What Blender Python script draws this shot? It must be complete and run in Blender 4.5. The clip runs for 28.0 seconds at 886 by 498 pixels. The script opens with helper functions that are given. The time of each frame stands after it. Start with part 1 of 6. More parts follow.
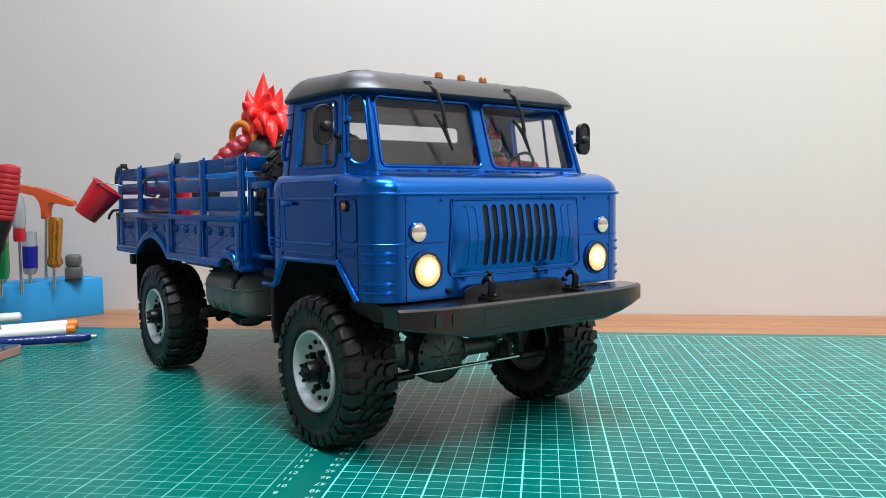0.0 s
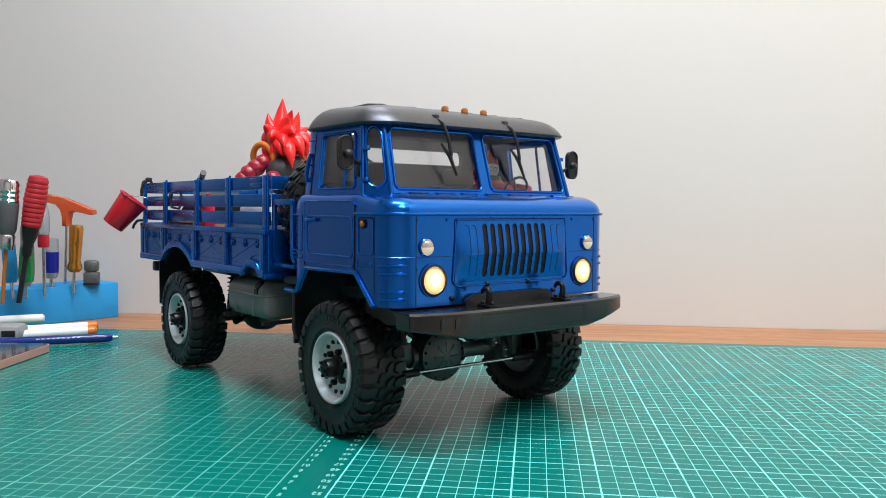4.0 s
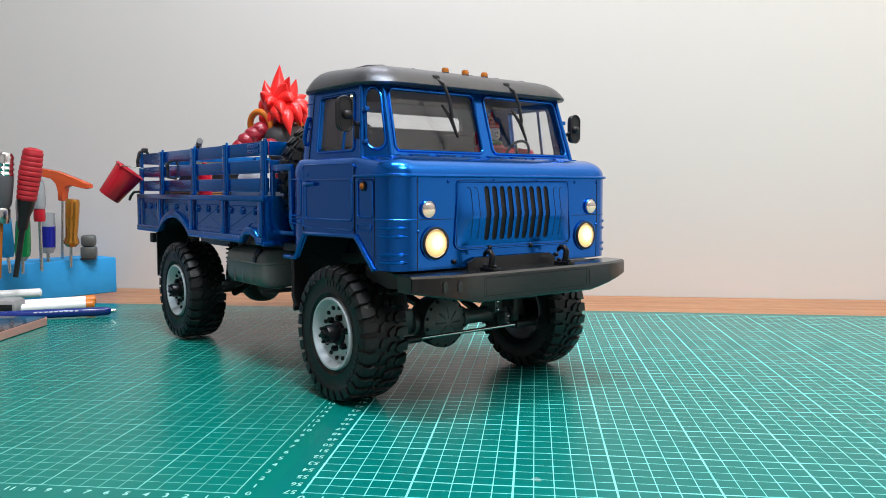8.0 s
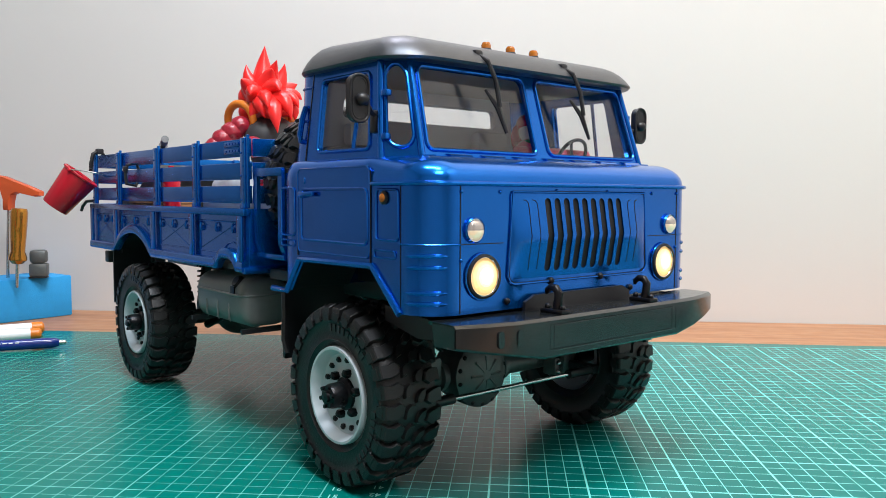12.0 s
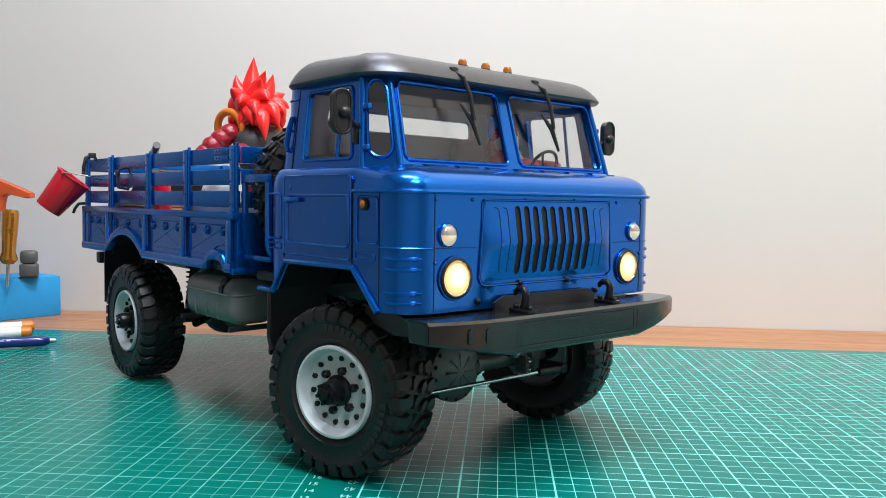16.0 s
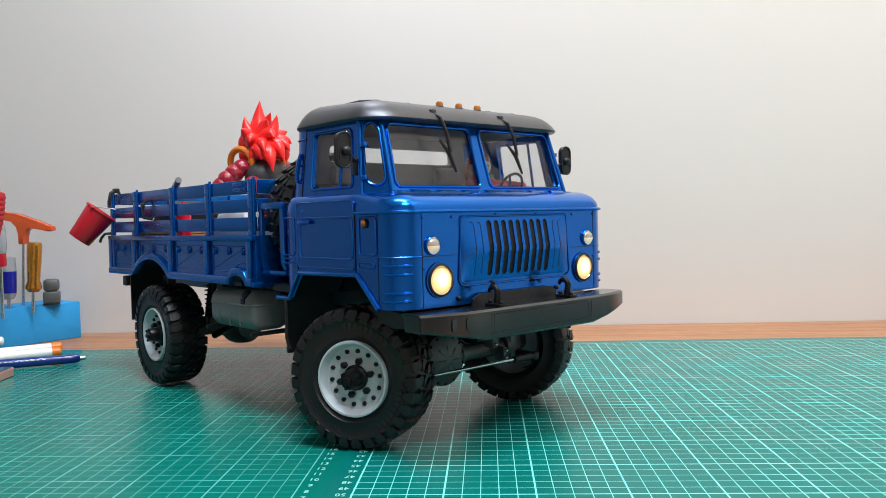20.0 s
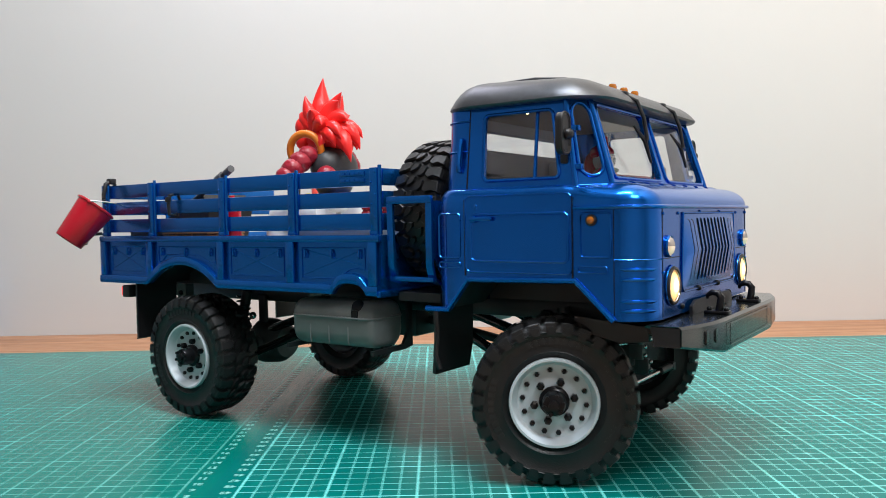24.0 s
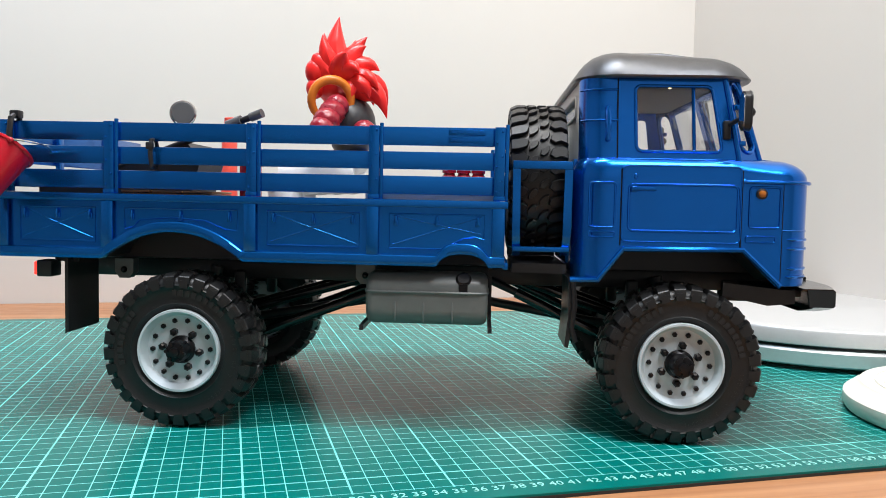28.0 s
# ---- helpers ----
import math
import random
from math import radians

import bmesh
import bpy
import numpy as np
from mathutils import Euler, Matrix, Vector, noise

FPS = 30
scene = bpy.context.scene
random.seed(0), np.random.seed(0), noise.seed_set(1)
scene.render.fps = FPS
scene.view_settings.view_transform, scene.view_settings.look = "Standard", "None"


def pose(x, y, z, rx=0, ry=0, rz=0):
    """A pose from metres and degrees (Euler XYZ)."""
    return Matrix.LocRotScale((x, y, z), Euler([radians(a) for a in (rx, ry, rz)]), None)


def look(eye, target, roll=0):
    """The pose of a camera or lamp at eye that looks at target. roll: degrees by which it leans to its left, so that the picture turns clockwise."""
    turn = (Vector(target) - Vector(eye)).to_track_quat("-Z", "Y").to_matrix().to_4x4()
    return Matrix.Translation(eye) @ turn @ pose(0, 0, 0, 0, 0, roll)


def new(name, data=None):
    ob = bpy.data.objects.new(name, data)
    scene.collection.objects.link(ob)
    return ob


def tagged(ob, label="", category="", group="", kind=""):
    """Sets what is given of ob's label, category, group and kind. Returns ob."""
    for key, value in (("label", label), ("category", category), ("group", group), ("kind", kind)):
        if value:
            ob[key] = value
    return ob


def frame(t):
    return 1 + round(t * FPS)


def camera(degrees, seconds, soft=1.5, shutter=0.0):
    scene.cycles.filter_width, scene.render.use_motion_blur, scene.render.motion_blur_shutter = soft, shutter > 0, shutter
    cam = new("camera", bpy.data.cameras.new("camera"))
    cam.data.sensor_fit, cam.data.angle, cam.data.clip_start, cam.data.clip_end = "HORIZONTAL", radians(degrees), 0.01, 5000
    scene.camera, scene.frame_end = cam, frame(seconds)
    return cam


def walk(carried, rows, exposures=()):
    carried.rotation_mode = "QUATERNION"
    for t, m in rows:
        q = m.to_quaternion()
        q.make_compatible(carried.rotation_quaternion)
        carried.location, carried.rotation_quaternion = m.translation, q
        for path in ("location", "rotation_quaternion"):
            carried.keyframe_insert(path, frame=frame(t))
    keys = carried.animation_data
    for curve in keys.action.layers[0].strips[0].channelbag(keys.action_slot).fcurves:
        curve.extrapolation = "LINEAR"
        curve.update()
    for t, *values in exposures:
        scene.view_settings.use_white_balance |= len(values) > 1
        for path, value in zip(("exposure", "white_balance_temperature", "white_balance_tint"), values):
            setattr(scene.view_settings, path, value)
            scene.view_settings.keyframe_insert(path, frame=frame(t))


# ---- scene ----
cam = camera(58.7, 28.0, soft=0.6, shutter=0.5)
PATH = [
    (0, (0.1121, -0.2982, 0.1514), (-0.1436, 1.6811, 0.0213), -0.56),
    (0.5, (0.1132, -0.2991, 0.1501), (-0.1412, 1.6806, 0.0234), -0.56),
    (1, (0.1149, -0.2992, 0.1480), (-0.1343, 1.6809, 0.0170), -0.69),
    (1.5, (0.1119, -0.3007, 0.1500), (-0.1413, 1.6785, 0.0135), -0.76),
    (2, (0.1118, -0.3037, 0.1494), (-0.1475, 1.6752, 0.0198), -0.83),
    (2.5, (0.1060, -0.3111, 0.1502), (-0.1626, 1.6666, 0.0217), -0.93),
    (3, (0.1087, -0.3249, 0.1559), (-0.1576, 1.6541, 0.0437), -0.54),
    (3.5, (0.1109, -0.3505, 0.1600), (-0.1328, 1.6323, 0.0635), 0.00),
    (5.5, (0.1141, -0.3764, 0.1448), (-0.1246, 1.6041, 0.0018), 0.89),
    (6, (0.1144, -0.3763, 0.1462), (-0.1267, 1.6041, 0.0052), 0.73),
    (6.5, (0.1142, -0.3764, 0.1464), (-0.1259, 1.6040, 0.0039), 0.50),
    (7, (0.1129, -0.3753, 0.1468), (-0.1276, 1.6053, 0.0067), 0.42),
    (7.5, (0.1092, -0.3731, 0.1475), (-0.1307, 1.6075, 0.0064), 0.24),
    (8, (0.1094, -0.3580, 0.1456), (-0.1216, 1.6227, -0.0077), 0.01),
    (8.5, (0.0974, -0.3438, 0.1487), (-0.1257, 1.6377, -0.0057), -0.19),
    (9, (0.0794, -0.3122, 0.1434), (-0.1357, 1.6697, -0.0171), 0.30),
    (9.5, (0.0674, -0.2772, 0.1413), (-0.1292, 1.7074, -0.0099), 0.66),
    (10, (0.0694, -0.2597, 0.1418), (-0.1045, 1.7275, -0.0025), -0.13),
    (10.5, (0.0707, -0.2407, 0.1485), (-0.0834, 1.7493, 0.0210), -0.35),
    (11, (0.0681, -0.2223, 0.1493), (-0.0815, 1.7683, 0.0260), 0.06),
    (11.5, (0.0605, -0.2243, 0.1480), (-0.1093, 1.7645, 0.0214), 0.48),
    (13.5, (0.0616, -0.2324, 0.1494), (-0.1244, 1.7528, -0.0067), -1.29),
    (14, (0.0655, -0.2330, 0.1507), (-0.1168, 1.7531, 0.0019), -1.87),
    (14.5, (0.0686, -0.2328, 0.1470), (-0.1032, 1.7524, -0.0251), -1.46),
    (15, (0.0694, -0.2337, 0.1485), (-0.0956, 1.7515, -0.0304), -1.05),
    (15.5, (0.0671, -0.2415, 0.1517), (-0.0837, 1.7471, 0.0020), -0.17),
    (16, (0.0684, -0.2541, 0.1490), (-0.0740, 1.7372, 0.0284), 0.90),
    (16.5, (0.0612, -0.2718, 0.1411), (-0.0756, 1.7203, 0.0282), 0.88),
    (17, (0.0678, -0.2971, 0.1384), (-0.0440, 1.6960, 0.0147), -0.61),
    (17.5, (0.0728, -0.3171, 0.1350), (-0.0321, 1.6753, -0.0038), -1.27),
    (18, (0.0750, -0.3409, 0.1440), (-0.0362, 1.6522, 0.0217), -1.14),
    (18.5, (0.0766, -0.3469, 0.1471), (-0.0390, 1.6475, 0.0539), -1.08),
    (19, (0.0771, -0.3469, 0.1482), (-0.0435, 1.6478, 0.0679), -1.24),
    (19.5, (0.0769, -0.3483, 0.1488), (-0.0411, 1.6469, 0.0761), -1.26),
    (20, (0.0766, -0.3495, 0.1487), (-0.0363, 1.6458, 0.0727), -1.37),
    (20.5, (0.0779, -0.3482, 0.1481), (-0.0362, 1.6471, 0.0712), -1.43),
    (22.5, (0.0775, -0.3505, 0.1496), (-0.0231, 1.6453, 0.0685), -1.54),
    (23, (0.0855, -0.3489, 0.1500), (-0.0033, 1.6477, 0.0720), -1.49),
    (23.5, (0.0974, -0.3465, 0.1477), (0.0320, 1.6511, 0.0762), -1.34),
    (24, (0.1140, -0.3510, 0.1490), (0.1261, 1.6475, 0.0734), -1.05),
    (24.5, (0.1460, -0.3550, 0.1490), (0.2613, 1.6404, 0.0789), -0.59),
    (25, (0.1790, -0.3580, 0.1500), (0.4247, 1.6255, 0.0767), -0.49),
    (25.5, (0.2060, -0.3600, 0.1490), (0.5436, 1.6097, 0.0706), -0.71),
    (26, (0.2290, -0.3620, 0.1470), (0.6494, 1.5923, 0.0851), 0.04),
    (26.5, (0.2410, -0.3630, 0.1430), (0.7434, 1.5721, 0.0878), 0.18),
    (27, (0.2440, -0.3630, 0.1390), (0.7695, 1.5644, 0.0433), 0.40),
    (27.5, (0.2450, -0.3630, 0.1390), (0.7733, 1.5611, 0.0018), 0.75),
    (28, (0.2430, -0.3630, 0.1390), (0.7676, 1.5632, 0.0185), 1.20),
]
walk(cam, [(t, look(eye, target, roll)) for t, eye, target, roll in PATH], [(0, -0.20), (9.0, -0.17), (11.0, -0.06), (15.0, 0.0), (17.5, -0.17), (20.5, -0.20), (25.0, -0.17), (28.0, -0.14)])

# ---- light: one bright LED panel over the desk, a small LED lamp close to the wall, an unseen fill lamp added further back, an unseen warm fill added to brighten the corner ----
world = bpy.data.worlds.new("room_air")
scene.world = world
world.use_nodes = True
world.node_tree.nodes["Background"].inputs["Color"].default_value = (0.75, 0.85, 1.0, 1)
world.node_tree.nodes["Background"].inputs["Strength"].default_value = 0.03


def area_lamp(name, place, target, sx, sy, watts, colour):
    data = bpy.data.lights.new(name, "AREA")
    data.shape, data.size, data.size_y, data.energy, data.color = "RECTANGLE", sx, sy, watts, colour
    ob = new(name, data)
    ob.matrix_world = look(place, target)
    return ob


area_lamp("desk_panel_light", (0.06, -0.10, 1.72), (0.06, -0.10, 0), 0.75, 0.07, 31.0, (0.80, 0.89, 1.0))
area_lamp("wall_lamp_light", (-0.11, 0.58, 0.86), (-0.11, 0.60, 0), 0.18, 0.06, 1.6, (0.84, 0.84, 1.0))
# two unseen lamps added as fill: for the truck's front, for the corner walls
area_lamp("ceiling_fill_light", (0.70, -1.1, 1.95), (0.70, -1.0, 0), 0.6, 0.6, 38.0, (0.95, 0.97, 1.0))
area_lamp("corner_fill_light", (0.32, -0.22, 1.60), (1.10, 0.50, 1.40), 0.30, 0.20, 23.5, (1.0, 0.87, 0.69))


# ---- materials ----
def material(name, colour, rough=0.5, metal=0.0, coat=0.0, vary=0.15, scale=60.0, bump=0.0, bump_scale=400.0, glow=None,
             glow_strength=0.0, clear=0.0, ior=1.45, rough_vary=0.08):
    """A surface with a mottled colour, an uneven gloss and a fine relief."""
    m = bpy.data.materials.new(name)
    m.use_nodes = True
    nodes, links = m.node_tree.nodes, m.node_tree.links
    b = nodes["Principled BSDF"]
    place = nodes.new("ShaderNodeTexCoord")
    big = nodes.new("ShaderNodeTexNoise")
    big.inputs["Scale"].default_value, big.inputs["Detail"].default_value = scale, 6
    links.new(place.outputs["Object"], big.inputs["Vector"])
    tint = nodes.new("ShaderNodeMix")
    tint.data_type = "RGBA"
    tint.inputs[6].default_value = [c * (1 - vary) for c in colour] + [1]
    tint.inputs[7].default_value = [min(1, c * (1 + vary)) for c in colour] + [1]
    links.new(big.outputs["Fac"], tint.inputs[0])
    links.new(tint.outputs[2], b.inputs["Base Color"])
    gloss = nodes.new("ShaderNodeMapRange")
    gloss.inputs["To Min"].default_value = max(0.02, rough - rough_vary)
    gloss.inputs["To Max"].default_value = min(1, rough + rough_vary)
    links.new(big.outputs["Fac"], gloss.inputs["Value"])
    links.new(gloss.outputs["Result"], b.inputs["Roughness"])
    b.inputs["Metallic"].default_value = metal
    b.inputs["Coat Weight"].default_value = coat
    b.inputs["Coat Roughness"].default_value = 0.12
    b.inputs["IOR"].default_value = ior
    b.inputs["Transmission Weight"].default_value = clear
    if bump:
        fine = nodes.new("ShaderNodeTexNoise")
        fine.inputs["Scale"].default_value, fine.inputs["Detail"].default_value = bump_scale, 4
        links.new(place.outputs["Object"], fine.inputs["Vector"])
        relief = nodes.new("ShaderNodeBump")
        relief.inputs["Strength"].default_value, relief.inputs["Distance"].default_value = bump, 0.0006
        links.new(fine.outputs["Fac"], relief.inputs["Height"])
        links.new(relief.outputs["Normal"], b.inputs["Normal"])
    if glow:
        b.inputs["Emission Color"].default_value = (*glow, 1)
        b.inputs["Emission Strength"].default_value = glow_strength
    return m


def wood_material():
    m = material("desk_wood", (0.42, 0.19, 0.085), 0.42, vary=0.1, bump=0.15, bump_scale=90)
    nodes, links = m.node_tree.nodes, m.node_tree.links
    b = nodes["Principled BSDF"]
    place = nodes.new("ShaderNodeTexCoord")
    stretch = nodes.new("ShaderNodeMapping")
    stretch.inputs["Scale"].default_value = (1.2, 26, 26)
    grain = nodes.new("ShaderNodeTexNoise")
    grain.inputs["Scale"].default_value, grain.inputs["Detail"].default_value, grain.inputs["Distortion"].default_value = 3.0, 8, 1.2
    ramp = nodes.new("ShaderNodeValToRGB")
    ramp.color_ramp.elements[0].position, ramp.color_ramp.elements[0].color = 0.3, (0.30, 0.115, 0.045, 1)
    ramp.color_ramp.elements[1].position, ramp.color_ramp.elements[1].color = 0.7, (0.50, 0.25, 0.12, 1)
    links.new(place.outputs["Object"], stretch.inputs["Vector"])
    links.new(stretch.outputs["Vector"], grain.inputs["Vector"])
    links.new(grain.outputs["Fac"], ramp.inputs["Fac"])
    links.new(ramp.outputs["Color"], b.inputs["Base Color"])
    return m


def mat_material(name, base, line, shift, turned):
    """Green cutting-mat plastic with a printed centimetre grid; every fifth line is bolder."""
    m = material(name, base, 0.17 if turned else 0.22, vary=0.12, scale=14, bump=0.18, bump_scale=1500, rough_vary=0.06)
    nodes, links = m.node_tree.nodes, m.node_tree.links
    b = nodes["Principled BSDF"]
    b.inputs["Specular IOR Level"].default_value = 0.14
    base_link = b.inputs["Base Color"].links[0].from_socket
    place = nodes.new("ShaderNodeTexCoord")
    split = nodes.new("ShaderNodeSeparateXYZ")
    links.new(place.outputs["Object"], split.inputs["Vector"])

    def math_node(kind, a, c=None):
        n = nodes.new("ShaderNodeMath")
        n.operation = kind
        for i, v in enumerate((a, c)):
            if v is None:
                continue
            if isinstance(v, (int, float)):
                n.inputs[i].default_value = v
            else:
                links.new(v, n.inputs[i])
        return n.outputs[0]

    def lines(axis, pitch, width, offset):
        v = math_node("ADD", split.outputs[axis], offset)
        v = math_node("DIVIDE", v, pitch)
        v = math_node("SUBTRACT", v, math_node("ROUND", v))
        v = math_node("MULTIPLY", math_node("ABSOLUTE", v), pitch)
        return math_node("LESS_THAN", v, width / 2)

    def inside(axis, low, high):
        return math_node("MULTIPLY", math_node("GREATER_THAN", split.outputs[axis], low), math_node("LESS_THAN", split.outputs[axis], high))

    fine, thick = (0.00034, 0.0007) if turned else (0.00050, 0.00105)
    thin = math_node("MAXIMUM", lines("X", 0.01, fine, 0), lines("Y", 0.01, fine, 0))
    bold = math_node("MAXIMUM", lines("X", 0.05, thick, 0), lines("Y", 0.05, thick, shift))
    both = math_node("MAXIMUM", thin, bold)
    x0, x1 = (-0.871, 0.001) if turned else (-0.001, 0.871)
    area = math_node("MULTIPLY", inside("X", x0, x1), inside("Y", -0.001, 0.571))
    both = math_node("MULTIPLY", both, area)
    worn = nodes.new("ShaderNodeTexNoise")
    worn.inputs["Scale"].default_value, worn.inputs["Detail"].default_value = 35, 8
    links.new(place.outputs["Object"], worn.inputs["Vector"])
    wear = nodes.new("ShaderNodeMapRange")
    wear.inputs["From Min"].default_value, wear.inputs["From Max"].default_value = 0.25, 0.5
    wear.inputs["To Min"].default_value = 0.45
    links.new(worn.outputs["Fac"], wear.inputs["Value"])
    both = math_node("MULTIPLY", both, wear.outputs["Result"])
    mix = nodes.new("ShaderNodeMix")
    mix.data_type = "RGBA"
    links.new(both, mix.inputs[0])
    links.new(base_link, mix.inputs[6])
    mix.inputs[7].default_value = (*line, 1)
    # pale rubbed specks where glue has been scraped off
    specks = nodes.new("ShaderNodeTexVoronoi")
    specks.inputs["Scale"].default_value = 26
    wob = nodes.new("ShaderNodeTexNoise")
    wob.inputs["Scale"].default_value, wob.inputs["Detail"].default_value = 240, 3
    links.new(place.outputs["Object"], wob.inputs["Vector"])
    links.new(place.outputs["Object"], specks.inputs["Vector"])
    tone = nodes.new("ShaderNodeSeparateColor")
    links.new(specks.outputs["Color"], tone.inputs["Color"])
    size = math_node("MULTIPLY", math_node("GREATER_THAN", tone.outputs[0], 0.86), math_node("MULTIPLY", tone.outputs[1], 0.115))
    edge = math_node("ADD", specks.outputs["Distance"], math_node("MULTIPLY", wob.outputs["Fac"], 0.09))
    spot = math_node("MULTIPLY", math_node("LESS_THAN", edge, math_node("ADD", size, 0.028)), 0.30)
    rub = nodes.new("ShaderNodeMix")
    rub.data_type = "RGBA"
    links.new(spot, rub.inputs[0])
    links.new(mix.outputs[2], rub.inputs[6])
    rub.inputs[7].default_value = (0.42, 0.55, 0.50, 1)
    links.new(rub.outputs[2], b.inputs["Base Color"])
    return m


def pane_material(name, tint):
    """Thin clear glass: see-through, with a mirror-like gloss that grows towards grazing angles."""
    m = bpy.data.materials.new(name)
    m.use_nodes = True
    nodes, links = m.node_tree.nodes, m.node_tree.links
    nodes.remove(nodes["Principled BSDF"])
    clear, gloss, mix, edge, steep, base = (nodes.new("ShaderNode" + k) for k in ("BsdfTransparent", "BsdfGlossy", "MixShader", "LayerWeight", "Math", "Math"))
    clear.inputs["Color"].default_value = (*tint, 1)
    gloss.inputs["Roughness"].default_value = 0.03
    steep.operation, base.operation = "POWER", "MULTIPLY_ADD"
    steep.inputs[1].default_value = 4.0
    base.inputs[1].default_value, base.inputs[2].default_value = 0.5, 0.035
    edge.inputs["Blend"].default_value = 0.5
    links.new(edge.outputs["Facing"], steep.inputs[0])
    links.new(steep.outputs[0], base.inputs[0])
    links.new(base.outputs[0], mix.inputs[0])
    links.new(clear.outputs[0], mix.inputs[1])
    links.new(gloss.outputs[0], mix.inputs[2])
    links.new(mix.outputs[0], nodes["Material Output"].inputs["Surface"])
    return m


BLUE = material("blue_metallic_paint", (0.001, 0.132, 0.55), 0.21, metal=0.86, coat=0.25, rough_vary=0.02, vary=0.05, scale=60)
BLUE_DIM = material("blue_satin_plastic", (0.001, 0.134, 0.50), 0.24, metal=0.82, coat=0.2, rough_vary=0.03, vary=0.06, scale=60)
BLACK = material("black_satin_plastic", (0.012, 0.012, 0.014), 0.42, vary=0.3, scale=200, bump=0.1, bump_scale=1500)
ROOF = material("black_soft_touch_roof", (0.085, 0.088, 0.096), 0.36, metal=0.8, vary=0.2, scale=300, bump=0.12, bump_scale=3000)
RUBBER = material("tyre_rubber", (0.0085, 0.0088, 0.0095), 0.42, vary=0.3, scale=120, bump=0.3, bump_scale=1200)
TOOLGREY = material("dark_grey_tool_plastic", (0.085, 0.088, 0.095), 0.35, vary=0.15)
RIM = material("pale_grey_wheel_paint", (0.51, 0.57, 0.61), 0.34, vary=0.06, scale=90)
GUNMETAL = material("grey_cast_metal", (0.13, 0.14, 0.14), 0.45, metal=0.6, vary=0.25, scale=200, bump=0.3, bump_scale=900)
BOLT = material("black_steel", (0.01, 0.01, 0.012), 0.3, metal=0.5, vary=0.3, scale=300)
STEEL = material("bright_steel", (0.62, 0.62, 0.62), 0.22, metal=1.0, vary=0.1, scale=300)
CHROME = material("chrome", (0.8, 0.8, 0.82), 0.08, metal=1.0, vary=0.04)
TANK = material("grey_tank_paint", (0.14, 0.155, 0.155), 0.36, metal=0.0, vary=0.2, scale=110, bump=0.1)
LENS = [material("headlamp_glass_%s" % k, (0.9, 0.78, 0.5), 0.12, glow=g, glow_strength=w, vary=0.05, bump=0.5, bump_scale=700)
        for k, g, w in (("rim", (1.0, 0.50, 0.10), 0.45), ("outer", (1.0, 0.56, 0.13), 0.9), ("middle", (1.0, 0.66, 0.20), 1.3), ("inner", (1.0, 0.74, 0.28), 2.0), ("core", (1.0, 0.84, 0.46), 3.6))]
CORE = material("lit_bulb", (1, 0.9, 0.6), 0.2, glow=(1.0, 0.80, 0.36), glow_strength=4.5)
BUMPER = material("black_painted_steel", (0.009, 0.011, 0.012), 0.20, vary=0.25, scale=60, coat=0.35, bump=0.05)
SLOT_SHADE = material("slot_shade_black", (0.003, 0.003, 0.004), 0.6, vary=0.2)
CABGREY = material("grey_cab_lining", (0.50, 0.49, 0.46), 0.6, vary=0.12)
MARKER_TOP = material("greyer_marker_lens", (0.50, 0.44, 0.40), 0.10, metal=0.5, vary=0.1)
SALMON = material("salmon_red_translucent_plastic", (0.85, 0.10, 0.07), 0.3, clear=0.15, vary=0.1)
LINK = material("gloss_black_link_tube", (0.008, 0.009, 0.010), 0.16, coat=0.4, vary=0.2)
MARKER = material("glow_tinted_marker_lens", (0.80, 0.74, 0.66), 0.12, metal=0.6, glow=(1.0, 0.75, 0.4), glow_strength=0.4, vary=0.1)
DARKRED = material("dark_red_glossy_plastic", (0.20, 0.004, 0.012), 0.15, coat=0.4, vary=0.1)
AMBER = material("amber_plastic", (0.40, 0.12, 0.012), 0.10, coat=0.5, vary=0.3, scale=600)
REDGLOW = material("red_tail_lens", (0.6, 0.02, 0.02), 0.2, glow=(1.0, 0.03, 0.02), glow_strength=2.5)
GLASS = pane_material("cab_window_glass", (0.955, 0.96, 0.965))
SEAT = material("tan_interior_plastic", (0.33, 0.26, 0.18), 0.6, vary=0.15)
INSIDE = material("dark_interior_plastic", (0.23, 0.22, 0.21), 0.55, vary=0.2)
RED = material("red_glossy_plastic", (0.50, 0.006, 0.020), 0.2, coat=0.3, vary=0.08)
HAIR = material("bright_red_vinyl", (0.80, 0.022, 0.02), 0.32, vary=0.08, scale=90)
BODYDARK = material("dark_grey_vinyl", (0.035, 0.035, 0.038), 0.45, vary=0.2)
BEAD = material("dark_red_textured_vinyl", (0.30, 0.015, 0.03), 0.3, vary=0.3, scale=400, bump=1.0, bump_scale=260)
ORANGE = material("orange_vinyl", (0.72, 0.20, 0.02), 0.35, vary=0.15)
PINK = material("pink_vinyl", (0.75, 0.07, 0.13), 0.4, vary=0.1)
GREEN = material("green_vinyl", (0.03, 0.22, 0.05), 0.4, vary=0.1)
WHITE = material("white_plastic", (0.78, 0.78, 0.77), 0.4, vary=0.04)
CREAM = material("off_white_ribbed_plastic", (0.78, 0.76, 0.70), 0.45, vary=0.05)
SILVER = material("silver_satin_plastic", (0.62, 0.63, 0.64), 0.34, metal=0.45, vary=0.05, scale=400)
GREYPL = material("grey_plastic", (0.30, 0.30, 0.30), 0.45, vary=0.1)
FOAM = material("blue_foam_board", (0.02, 0.30, 0.66), 0.8, vary=0.1, scale=120, bump=0.6, bump_scale=700)
TRANSP = material("clear_acetate_handle", (0.52, 0.57, 0.60), 0.08, clear=0.6, vary=0.04)
